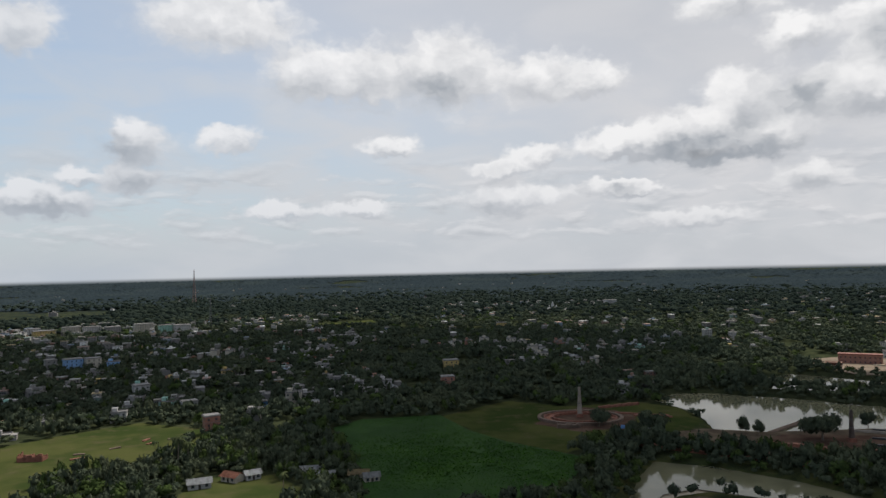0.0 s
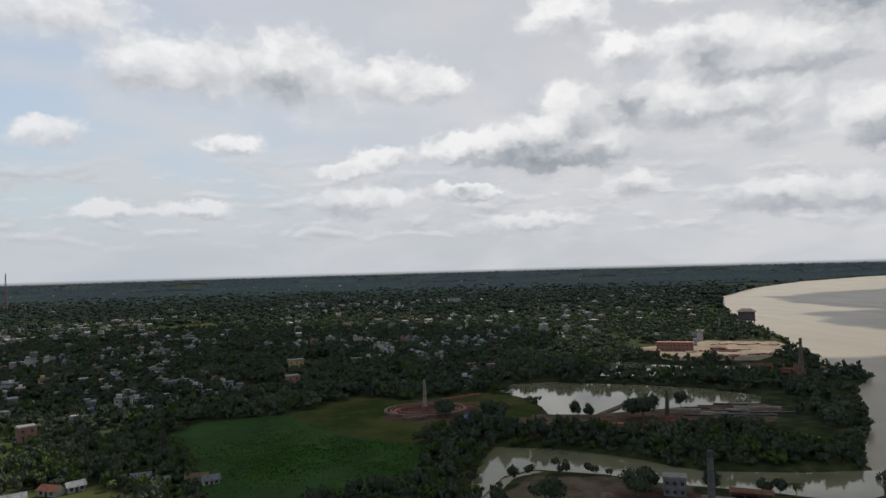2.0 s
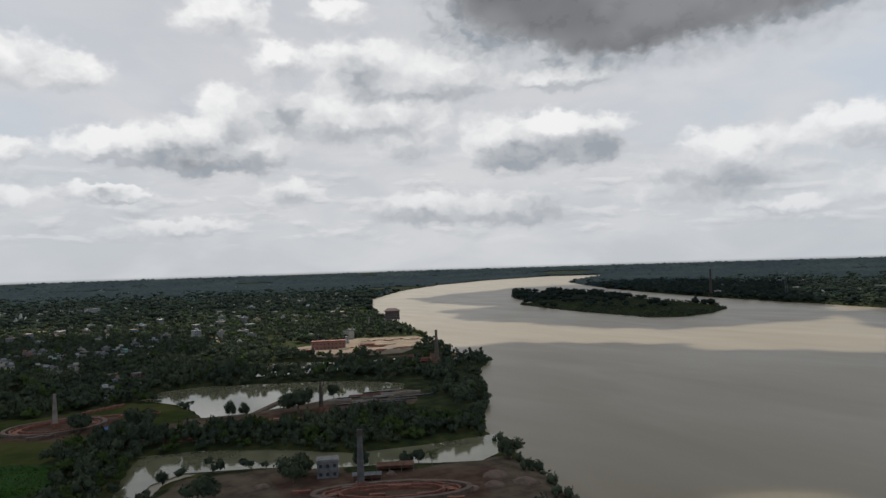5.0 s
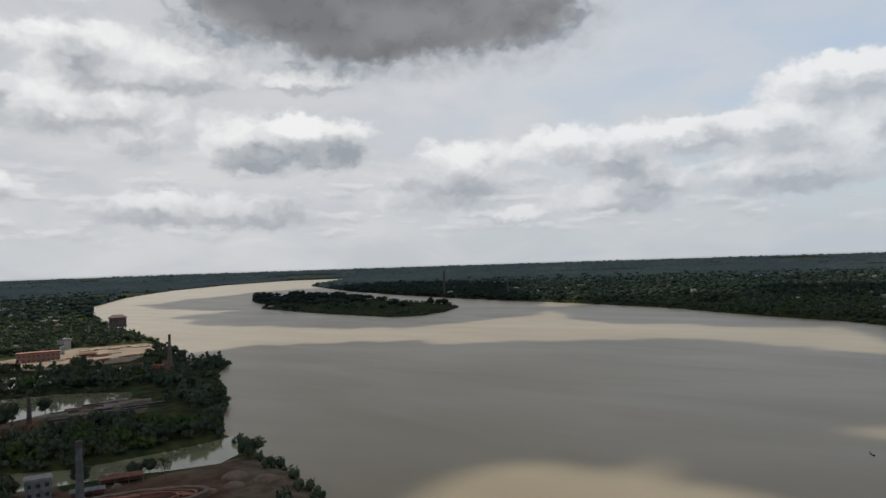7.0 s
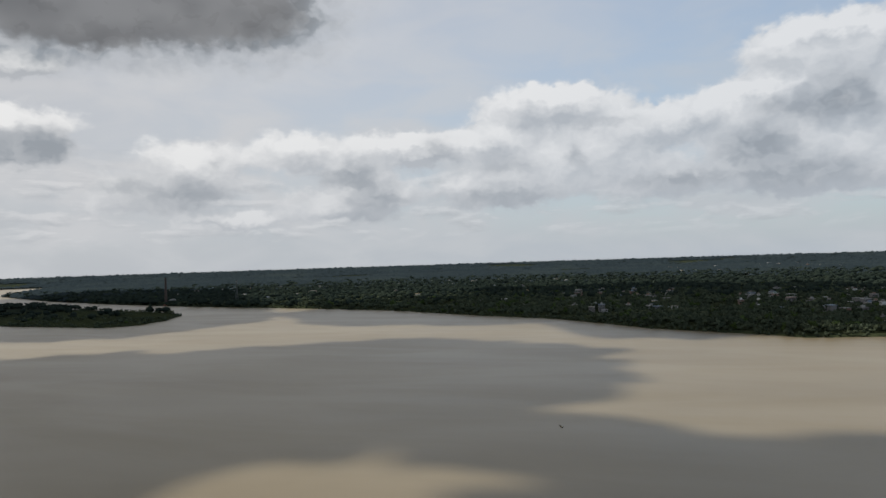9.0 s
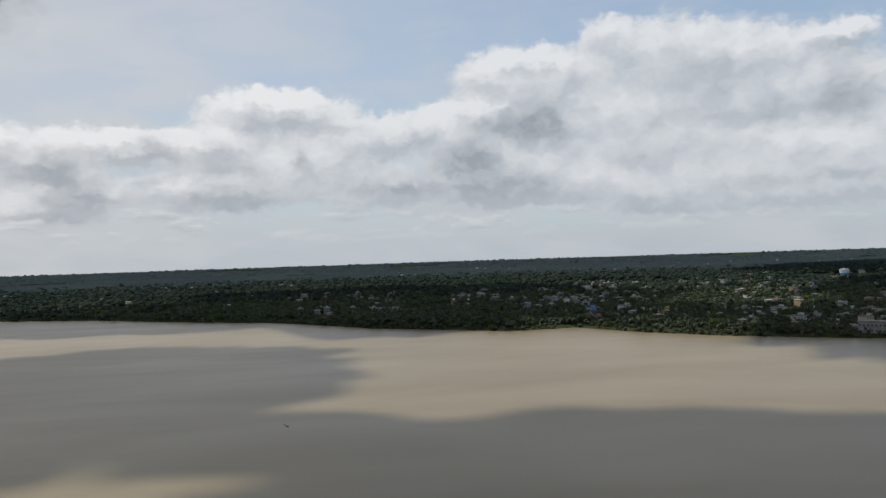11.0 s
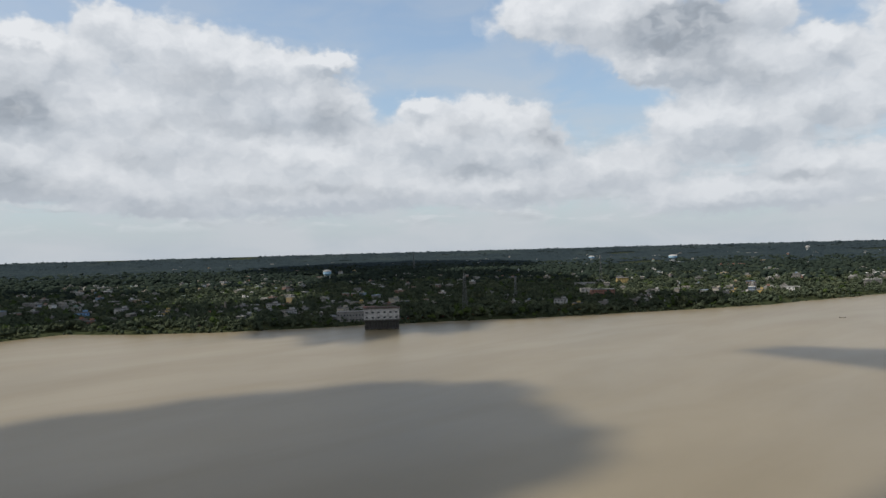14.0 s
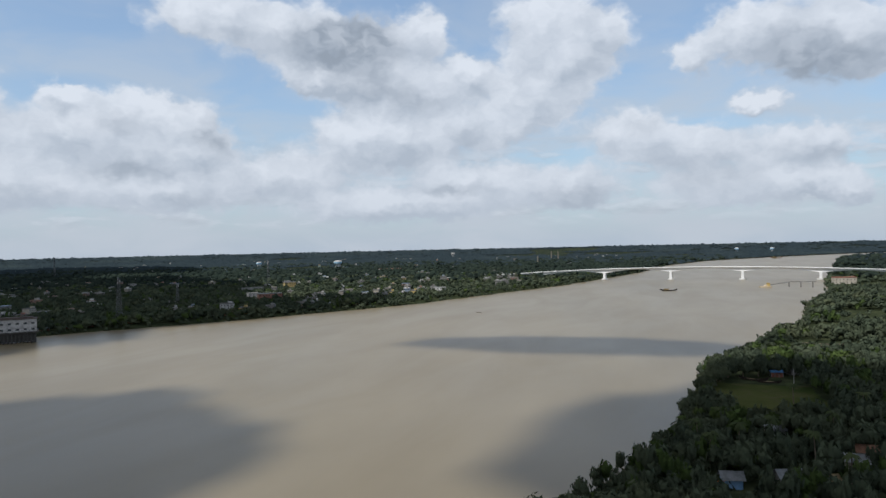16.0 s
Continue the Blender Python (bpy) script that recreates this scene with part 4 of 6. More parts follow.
def build_woods():
    s, z, d = tree_spots()
    n = len(s)
    r = np.hypot(s[:, 0], s[:, 1])
    step = s[:, 2]
    half = step * np.where(r < 1600, rng.uniform(0.45, 1.05, n), rng.uniform(0.62, 1.0, n))
    tall = np.where(r < 460, rng.uniform(4.5, 11.0, n), np.where(r < 1600, rng.uniform(5.5, 12.0, n), rng.uniform(6.5, 9.0, n))) * (0.75 + 0.5 * fbm(s[:, 0] / 40, s[:, 1] / 40, 2, 3))
    low = np.where(d < 10, 0.7, 1.0) * np.where(signed(s[:, 0], s[:, 1], ISLAND) < 0, 0.55, 1.0)
    spots = np.stack([s[:, 0], s[:, 1], z + 0.10 * tall, half * low, tall * 0.86 * low, rng.uniform(0, 6.28, n), np.zeros(n)], -1)
    # the nearest stand as trees of their own
    order = np.argsort(np.where(s[:, 1] < 0, r * 0.9, r))[:230]
    single = np.zeros(n, bool)
    single[order] = True
    kinds = [grown_tree(200 + k) for k in range(7)]
    used = [False] * 7
    rows = [(x, y, zz, t, w * 2) for x, y, zz, t, w in zip(s[order, 0], s[order, 1], z[order], tall[order] * 1.05, half[order] * 1.15)]
    rows += [(x, y, at_ground(x, y), h, w) for x, y, h, w in LONE_TREES]
    for i, (x, y, zz, h, w) in enumerate(rows):
        k = i % 7
        m = pose(x, y, zz, 0, 0, i * 77.0) @ Matrix.Diagonal((w / 9.4, w / 9.4, h / 10.0, 1))
        if used[k]:
            copy_thing(kinds[k], m).matrix_basis = m
        else:
            kinds[k].matrix_basis, used[k] = m, True
    palms = [palm_tree(300 + k) for k in range(4)]
    for i, (x, y, h) in enumerate(PALMS):
        m = pose(x, y, at_ground(x, y), 0, 0, i * 71.0) @ Matrix.Diagonal((max(1.1, h / 8.5), max(1.1, h / 8.5), h / 8.0, 1))
        if i < 4:
            palms[i].matrix_basis = m
        else:
            copy_thing(palms[i % 4], m).matrix_basis = m
    # farther crowns take the shade- and haze-tinted leaf colours, mixed at the borders
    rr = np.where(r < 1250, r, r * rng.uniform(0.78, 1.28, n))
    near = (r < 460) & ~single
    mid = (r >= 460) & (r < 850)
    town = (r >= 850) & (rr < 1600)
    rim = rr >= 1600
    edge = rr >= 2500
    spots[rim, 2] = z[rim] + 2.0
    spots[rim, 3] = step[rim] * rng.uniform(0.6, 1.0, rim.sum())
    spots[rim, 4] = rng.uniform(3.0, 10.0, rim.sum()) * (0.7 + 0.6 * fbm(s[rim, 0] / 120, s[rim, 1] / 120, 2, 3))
    for sel, kinds, name, mat in (
            (near, [leaf_lumps(5, 105, 0.16, 10 + k, 1.1, 0.7, 0.9) for k in range(6)], "near_woods", LEAF),
            (mid, [leaf_lumps(3, 45, 0.20, 20 + k, 1.1, 0.7, 0.9) for k in range(6)], "mid_woods", LEAF),
            (town, [leaf_lumps(2, 9, 0.30, 40 + k, 1.2, 0.7, 0.95) for k in range(6)], "town_woods", LEAF),
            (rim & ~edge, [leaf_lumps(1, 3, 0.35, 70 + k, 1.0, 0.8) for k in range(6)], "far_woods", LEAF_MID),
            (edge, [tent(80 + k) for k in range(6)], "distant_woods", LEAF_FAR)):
        q = spots[sel]
        q[:, 6] = rng.integers(0, len(kinds), len(q))
        young = rng.uniform(0, 1, len(q)) < (0.22 if name == "near_woods" else 0.07 if mat is LEAF else 0.0)
        scatter(name, kinds, q[~young], mat, "dense broadleaf woods of dark green rounded crowns")
        if young.any():
            scatter(name + "_young", kinds, q[young], LEAF_BRIGHT, "lighter green young trees scattered through the woods")


# ---------------------------------------------------------------- houses
def small_mesh(name, mat, w, d, h):
    bm = bmesh.new()
    box(bm, 0, 0, 0, w, d, h)
    me = bpy.data.meshes.new(name)
    bm.to_mesh(me)
    bm.free()
    me.materials.append(mat)
    return me


WINDOW = small_mesh("window", DARK, 1.3, 0.10, 1.4)
WIDE_WINDOW = small_mesh("window", DARK, 2.2, 0.10, 1.5)
DOOR = small_mesh("door", WOOD, 1.1, 0.12, 2.1)


def flat_house(w, d, floors, mat, label, wing=0.0, windows=3, stair=True, group="town houses"):
    """A plastered town house with a flat roof, a parapet and a stair head."""
    e = thing("house", 0, 0, 0, 0, label, "house", group)
    h = 3.2 * floors
    bm = bmesh.new()
    box(bm, 0, 0, -1, w, d, h + 1)
    for f in range(1, floors):
        box(bm, 0, 0, 3.2 * f - 0.12, w + 0.35, d + 0.35, 0.24)
    part("wall", bm, mat, e)
    bm = bmesh.new()
    box(bm, 0, 0, h, w + 0.9, d + 0.9, 0.22)
    for sx, sy, bx, by in ((0, d / 2, w, 0.18), (0, -d / 2, w, 0.18), (w / 2, 0, 0.18, d + 0.18), (-w / 2, 0, 0.18, d + 0.18)):
        box(bm, sx, sy, h + 0.22, bx, by, 0.75)
    part("roof", bm, CONCRETE, e, "weathered grey roof slab with a low parapet")
    if stair:
        bm = bmesh.new()
        box(bm, -w / 4, d / 5, h + 0.225, w * 0.32, d * 0.4, 2.3)
        box(bm, -w / 4, d / 5, h + 2.53, w * 0.32 + 0.5, d * 0.4 + 0.5, 0.15)
        part("stair_head", bm, mat, e)
    if wing:
        bm = bmesh.new()
        box(bm, w / 2 + wing / 2, -d * 0.1, -1, wing, d * 0.7, 4.3)
        box(bm, w / 2 + wing / 2 + 0.1, -d * 0.1, 3.3, wing + 0.5, d * 0.7 + 0.6, 0.2)
        part("wing", bm, mat, e)
    for side in (1, -1):
        for f in range(floors):
            for k in range(windows):
                ob = part("window", WINDOW, None, e)
                ob.location = ((k + 0.5) / windows * w - w / 2, side * (d / 2 + 0.03), 3.2 * f + 0.95)
    ob = part("door", DOOR, None, e)
    ob.location = (w / 2 - 0.9, -d / 2 - 0.04, 0)
    return e


def tin_house(w, d, mat, wall, label, group="low houses"):
    """A low house with a pitched sheet or tile roof and wide eaves."""
    e = thing("house", 0, 0, 0, 0, label, "house", group)
    o, top = 0.7, 1.9
    bm = bmesh.new()
    box(bm, 0, 0, -1, w, d, 3.5)
    ends = [[bm.verts.new((sx * w / 2, yy, zz)) for yy, zz in ((-d / 2, 2.5), (d / 2, 2.5), (0, 2.4 + top))] for sx in (-1, 1)]
    bm.faces.new(ends[0])
    bm.faces.new(ends[1])
    bm.faces.new((ends[0][0], ends[1][0], ends[1][2], ends[0][2]))
    bm.faces.new((ends[0][1], ends[1][1], ends[1][2], ends[0][2]))
    part("wall", bm, wall, e)
    bm = bmesh.new()
    a = [bm.verts.new(p) for p in ((-w / 2 - o, -d / 2 - o, 2.5), (w / 2 + o, -d / 2 - o, 2.5), (w / 2 + o, 0, 2.55 + top), (-w / 2 - o, 0, 2.55 + top),
                                   (-w / 2 - o, d / 2 + o, 2.5), (w / 2 + o, d / 2 + o, 2.5))]
    bm.faces.new((a[0], a[1], a[2], a[3]))
    bm.faces.new((a[3], a[2], a[5], a[4]))
    bmesh.ops.solidify(bm, geom=bm.faces[:], thickness=-0.14)
    part("roof", bm, mat, e)
    for k in range(2):
        ob = part("window", WINDOW, None, e)
        ob.location = ((k - 0.5) * w * 0.6, -d / 2 - 0.03, 0.8)
    ob = part("door", DOOR, None, e)
    ob.location = (0, -d / 2 - 0.04, 0)
    return e


HOUSE_KINDS = [
    lambda: flat_house(10, 8, 2, WHITE, "two-storey white plastered house with a flat roof"),
    lambda: flat_house(9, 9, 1, GREYWALL, "one-storey grey plastered house with a flat roof", 3.0, 2),
    lambda: flat_house(11, 8, 3, CREAM, "three-storey cream house with a flat roof"),
    lambda: flat_house(12, 9, 2, GREYWALL, "two-storey unpainted grey house with a flat roof", 4.0),
    lambda: flat_house(9, 8, 2, PINK, "two-storey faded pink house with a flat roof", 0.0, 2),
    lambda: flat_house(9, 8, 2, YELLOW, "two-storey yellow house with a flat roof", 0.0, 2),
    lambda: flat_house(14, 9, 3, WHITE, "three-storey white apartment house with a flat roof", 0.0, 4),
    lambda: flat_house(10, 8, 2, GREEN, "two-storey pale green house with a flat roof"),
    lambda: tin_house(9, 6, TIN, GREYWALL, "low house with a grey tin sheet roof"),
    lambda: tin_house(8, 6, TILE, CREAM, "low house with a red clay tile roof"),
    lambda: tin_house(11, 6, RUST, BRICK, "low brick house with a rusty sheet roof"),
    lambda: flat_house(12, 9, 3, BLUE, "three-storey blue house with a flat roof"),
]


def plan_houses():
    """Where the houses stand: rows of x, y, turn, kind; and those too far off to tell apart."""
    g = np.random.default_rng(3)
    out, away = [], []

    def fill(into, n, az0, az1, r0, r1, weights, apart=13.0, lump=0.45):
        az = g.uniform(min(az0, az1), max(az0, az1), n * 14)
        r = np.sqrt(g.uniform(r0 * r0, r1 * r1, n * 14))
        x, y = -np.sin(np.radians(az)) * r, np.cos(np.radians(az)) * r
        ok, z, d = wooded(x, y, 12.0)
        ok &= (d > np.where(az < -60, 40, 14)) & (fbm(x / 90.0, y / 90.0, 2, 31) > lump)
        p = np.array(weights) / sum(weights)
        for i in np.nonzero(ok)[0]:
            if n <= 0:
                break
            if any((x[i] - a) ** 2 + (y[i] - b) ** 2 < apart ** 2 for a, b, *_ in into):
                continue
            into.append((x[i], y[i], g.choice((0, 90)) + g.uniform(-14, 14) + 20, int(g.choice(len(weights), p=p))))
            n -= 1

    town = (4, 5, 1.5, 6, 2, 0.7, 1, 0.8, 4, 2, 4, 0.4)
    fill(out, 95, 12, 42, 480, 900, town)
    fill(out, 65, -8, 14, 540, 900, town)
    fill(out, 10, -25, -8, 640, 950, town)
    shore = (4, 5, 1.5, 6, 2, 0.7, 1, 0.6, 5, 3, 5, 0.3)
    fill(out, 62, -106, -145, 600, 900, shore)
    fill(out, 34, -145, -166, 680, 1000, shore)
    fill(out, 3, -178, -192, 260, 420, (0, 1, 0, 0.5, 0, 0, 0, 0, 3, 1, 3, 0), 14, 0.3)
    even = (1, 1, 1, 1)
    fill(away, 230, 16, 43, 560, 900, even, 11, 0.34)
    fill(away, 90, -10, 16, 600, 900, even, 12, 0.38)
    fill(away, 110, -104, -166, 640, 900, even, 12, 0.36)
    fill(away, 260, 18, 43, 900, 1500, even, 12, 0.40)
    fill(away, 170, -16, 18, 900, 1900, even, 14, 0.42)
    fill(away, 60, -24, -12, 1100, 2200, even, 14, 0.42)
    fill(away, 60, -20, 43, 1900, 4200, even, 40, 0.5)
    fill(away, 70, -52, -84, 1250, 2600, even, 16, 0.5)
    fill(away, 130, -84, -112, 960, 1500, even, 13, 0.42)
    fill(away, 320, -106, -168, 900, 1800, even, 13, 0.40)
    fill(away, 130, -90, -178, 1800, 4300, even, 30, 0.48)
    return out, away


HOUSES, FAR_HOUSES = plan_houses()
HOUSE_SPOTS = [(x, y, 5.0 if k >= 8 else 6.2) for x, y, t, k in HOUSES] + [(x, y, 4.2 if math.hypot(x, y) < 900 else 6.5) for x, y, *_ in FAR_HOUSES] + OTHER_SPOTS


def build_houses():
    first = [None] * len(HOUSE_KINDS)
    for x, y, turn, k in HOUSES:
        m = pose(x, y, at_ground(x, y), 0, 0, turn)
        if first[k] is None:
            first[k] = HOUSE_KINDS[k]()
            first[k].matrix_world = m
        else:
            copy_thing(first[k], m)
    # the town's distance: block by block, each with a roof slab and rows of windows
    g = np.random.default_rng(8)
    bm, glass = bmesh.new(), bmesh.new()
    for x, y, turn, k in FAR_HOUSES:
        w, d, h = g.uniform(7, 15), g.uniform(6, 9), g.choice((3.6, 6.6, 6.6, 9.8))
        z = at_ground(x, y)
        if math.hypot(x, y) < 900:
            w, d, h = g.uniform(5, 11), g.uniform(4, 7), g.choice((3.2, 3.4, 6.4))
        if math.hypot(x, y) > 1800:
            w, h = g.uniform(8, 26), g.uniform(6, 10)
        box(bm, x, y, z - 1, w, d, h + 1, turn)
        box(bm, x, y, z + h, w + 0.8, d + 0.8, 0.5, turn)
        if h > 6 and g.uniform() < 0.5:
            box(bm, x, y, z + h + 0.5, w * 0.35, d * 0.4, 2.2, turn)
        c, s = math.cos(radians(turn)), math.sin(radians(turn))
        for f in range(int(h // 3.2) if math.hypot(x, y) < 1500 else 0):
            for u in (-0.3, 0.0, 0.3):
                for v in (-1, 1):
                    ox, oy = u * w, v * (d / 2 + 0.04)
                    box(glass, x + c * ox - s * oy, y + s * ox + c * oy, z + 1 + 3.2 * f, 1.3, 0.08, 1.4, turn)
    e = thing("far_houses", 0, 0, 0, 0, "far blocks of small white, grey and coloured town houses", "houses", kind="stuff")
    tagged(part("walls", bm, TOWN, e), kind="stuff")
    tagged(part("windows", glass, DARK, e), kind="stuff")


def town_paint(n):
    k = n.add("ShaderNodeNewGeometry").outputs["Random Per Island"]
    ramp = n.add("ShaderNodeValToRGB", {0: k})
    ramp.color_ramp.interpolation = "CONSTANT"
    stops = ((0.0, (0.30, 0.295, 0.28)), (0.20, (0.14, 0.135, 0.13)), (0.52, (0.22, 0.195, 0.16)), (0.64, (0.20, 0.105, 0.075)), (0.74, (0.30, 0.22, 0.09)),
             (0.78, (0.13, 0.19, 0.27)), (0.83, (0.09, 0.08, 0.075)), (0.91, (0.60, 0.59, 0.57)), (0.96, (0.15, 0.22, 0.19)))
    for i, (at, c) in enumerate(stops):
        el = ramp.color_ramp.elements[0] if i == 0 else ramp.color_ramp.elements.new(at)
        el.position, el.color = at, rgb(*c)
    stain = n.noise(place(n), 0.35, 5.0, 0.6)
    return surface(n, n.mix(n.ramp(stain, 0.4, 0.75), ramp.outputs[0], rgb(0.22, 0.21, 0.19)), 0.85)


TOWN = material("town_plaster", town_paint)
build_houses()
build_woods()


def build_shrubs():
    """Low bushes along the water's edge."""
    g = np.random.default_rng(5)
    rows = []
    for line in (EAST_BANK, WEST_BANK, ISLAND):
        for (ax, ay), (bx, by) in zip(line, line[1:]):
            n = int(math.hypot(bx - ax, by - ay) / 2.2)
            u = g.uniform(0, 1, n)
            rows.append(np.stack([ax + (bx - ax) * u + g.uniform(-9, 9, n), ay + (by - ay) * u + g.uniform(-9, 9, n)], -1))
    p = np.concatenate(rows)
    z, d = land_height(p[:, 0], p[:, 1])
    r = np.hypot(p[:, 0], p[:, 1])
    keep = (d > -0.5) & (d < 9) & (r > 260) & (r < 3600) & (fbm(p[:, 0] / 30, p[:, 1] / 30, 2, 4) > 0.33)
    p, z = p[keep], z[keep]
    n = len(p)
    spots = np.stack([p[:, 0], p[:, 1], z - 0.5, g.uniform(1.2, 3.0, n), g.uniform(1.6, 4.2, n), g.uniform(0, 6.28, n), g.integers(0, 4, n)], -1)
    scatter("shore_bushes", [leaf_lumps(1, 10, 0.3, 90 + k) for k in range(4)], spots, LEAF, "dark bushes hanging over the water's edge")


build_shrubs()

# ---------------------------------------------------------------- brickworks
def chimney(x, y, h, r0, r1, mat, label, dark_top=0.0):
    """A tapered brick chimney on a square plinth."""
    e = thing("chimney", x, y, at_ground(x, y), 0, label, "chimney", "kiln chimneys")
    bm = bmesh.new()
    tube(bm, [(r0, 2.0), (r0 * 0.55 + r1 * 0.45, h * 0.5), (r1, h - 0.8), (r1 * 1.15, h - 0.8), (r1 * 1.15, h), (r1 * 0.7, h), (r1 * 0.7, h - 3)], 14, False)
    part("shaft", bm, mat, e, smooth=False)
    bm = bmesh.new()
    box(bm, 0, 0, -1, r0 * 2.7, r0 * 2.7, 2.6, 0, 0.9)
    box(bm, 0, 0, 1.6, r0 * 2.3, r0 * 2.3, 0.5)
    part("plinth", bm, BRICK, e, "sooty brick plinth")
    for k in range(2):
        bm = bmesh.new()
        z = h * (0.45 + 0.25 * k)
        rr = r0 + (r1 - r0) * z / h + 0.06
        tube(bm, [(rr + 0.04, z), (rr + 0.04, z + 0.25)], 14, False)
        part("iron_band", bm, STEEL, e)
    if dark_top:
        bm = bmesh.new()
        tube(bm, [(r1 * 1.2 + 0.05, h - dark_top), (r1 * 1.2, h + 0.05)], 14, False)
        part("sooty_top", bm, SOOT, e)
    return e


def oval_ring(bm, rx, ry, width, z0, z1, n=56, gap=0.0, jag=0.0, seed=1):
    """A closed or broken oval wall."""
    g = random.Random(seed)
    rows = []
    for i in range(n + 1):
        a = 2 * math.pi * (i / n) * (1 - gap)
        c, s = math.cos(a), math.sin(a)
        top = z1 + g.uniform(-jag, jag)
        rows.append([bm.verts.new(p) for p in ((c * (rx - width), s * (ry - width), z0), (c * (rx - width), s * (ry - width), top),
                                               (c * rx, s * ry, top), (c * rx, s * ry, z0))])
    for a, b in zip(rows, rows[1:]):
        for i in range(3):
            bm.faces.new((a[i], b[i], b[i + 1], a[i + 1]))


def oval_kiln(x, y, rx, ry, turn, label):
    e = thing("brick_kiln", x, y, at_ground(x, y), turn, label, "brick kiln", "brick kilns")
    for name, k, w, z1, mat, lab in (("outer_wall", 1.0, 2.2, 1.7, SOILBRICK, "earth-backed outer kiln wall"), ("trench_wall", 0.86, 0.9, 1.3, BRICK, "red brick trench wall"),
                                     ("inner_wall", 0.66, 1.0, 1.5, BRICK, "red brick inner kiln wall")):
        bm = bmesh.new()
        oval_ring(bm, rx * k, ry * k, w, -0.6, z1, jag=0.15, seed=int(k * 100))
        part(name, bm, mat, e, lab)
    bm = bmesh.new()
    oval_ring(bm, rx * 0.82, ry * 0.82, rx * 0.12, -0.5, 0.45, 56, 0.35, 0.2, 9)
    part("fired_bricks", bm, TILE, e, "stacked red bricks in the trench")
    return e


SOILBRICK = plain("earth_and_brick", (0.14, 0.098, 0.074), 0.9, 0.4, 0.3)
CLAY = plain("grey_clay_brick", (0.30, 0.26, 0.22), 0.9, 0.35, 0.4)
PLASTIC = plain("black_plastic_sheet", (0.035, 0.035, 0.04), 0.45, 0.3, 0.4)
STRAW = plain("straw_thatch", (0.26, 0.20, 0.11), 0.9, 0.4, 0.6)
SAND = plain("pale_sand", (0.46, 0.38, 0.27), 0.95, 0.25, 0.1)
YARD = plain("trodden_sandy_earth", (0.19, 0.145, 0.10), 0.95, 0.45, 0.05)
ORANGE_SHEET = plain("orange_sheet", (0.60, 0.14, 0.05), 0.6, 0.2, 0.6)
REDROOF = plain("red_roof_paint", (0.21, 0.072, 0.05), 0.7, 0.3, 0.4)


def brick_stack(x, y, length, depth, height, turn, mat, label, seed):
    """A long stack of bricks with a stepped, uneven top."""
    g = random.Random(seed)
    e = thing("brick_stack", x, y, at_ground(x, y), turn, label, "brick stack", "brick stacks in the yards")
    u = -length / 2
    while u < length / 2 - 0.5:
        w = min(g.uniform(1.5, 4.5), length / 2 - u)
        bm = bmesh.new()
        box(bm, u + w / 2, g.uniform(-0.08, 0.08), -0.6, w - 0.02, depth * g.uniform(0.9, 1.05), 0.6 + height * g.uniform(0.75, 1.05))
        part("stack_section", bm, mat, e)
        u += w
    return e


def open_shed(x, y, w, d, h, turn, roof, label, posts=4):
    """An open shed: posts under a pitched sheet roof."""
    e = thing("shed", x, y, at_ground(x, y), turn, label, "shed", "yard sheds")
    for i in range(posts):
        for s in (-1, 1):
            bm = bmesh.new()
            box(bm, (i / (posts - 1) - 0.5) * (w - 0.6), s * (d / 2 - 0.3), -0.8, 0.25, 0.25, h + 0.8)
            part("post", bm, CONCRETE, e)
    bm = bmesh.new()
    a = [bm.verts.new(p) for p in ((-w / 2, -d / 2 - 0.4, h), (w / 2, -d / 2 - 0.4, h), (w / 2, 0, h + d * 0.22), (-w / 2, 0, h + d * 0.22),
                                   (-w / 2, d / 2 + 0.4, h), (w / 2, d / 2 + 0.4, h))]
    bm.faces.new((a[0], a[1], a[2], a[3]))
    bm.faces.new((a[3], a[2], a[5], a[4]))
    bmesh.ops.solidify(bm, geom=bm.faces[:], thickness=0.1)
    part("roof", bm, roof, e)
    bm = bmesh.new()
    box(bm, 0, d / 2 - 0.4, -0.8, w - 0.8, 0.2, h + 0.6)
    part("back_wall", bm, BRICK, e)
    return e


def block(name, x, y, w, d, floors, turn, mat, label, category="building", group="large buildings", storey=3.3, cols=6, roof_mat=None, z=None, eave=0.5):
    """A larger building with storey bands, rows of windows on four sides and a roof slab."""
    e = thing(name, x, y, at_ground(x, y) if z is None else z, turn, label, category, group)
    h = storey * floors
    bm = bmesh.new()
    box(bm, 0, 0, -1, w, d, h + 1)
    part("wall", bm, mat, e)
    for f in range(1, floors):
        bm = bmesh.new()
        box(bm, 0, 0, storey * f - 0.1, w + 0.3, d + 0.3, 0.2)
        part("storey_band", bm, CONCRETE, e)
    bm = bmesh.new()
    box(bm, 0, 0, h + 0.002, w + 2 * eave, d + 2 * eave, 0.35)
    box(bm, 0, 0, h + 0.352, w + 0.2, d + 0.2, 0.5)
    part("roof", bm, roof_mat or CONCRETE, e)
    for f in range(floors):
        for k in range(cols):
            for s in (-1, 1):
                ob = part("window", WINDOW, None, e)
                ob.location = ((k + 0.5) / cols * w - w / 2, s * (d / 2 + 0.03), storey * f + 1.0)
        for s in (-1, 1):
            for k in (-0.25, 0.25):
                ob = part("window", WINDOW, None, e)
                ob.matrix_basis = pose(s * (w / 2 + 0.03), k * d, storey * f + 1.0, 0, 0, 90)
    return e


def heading_turn(x, y):
    """The turn by which a thing's front faces the middle of the plan."""
    return math.degrees(math.atan2(x, -y)) + 180.0


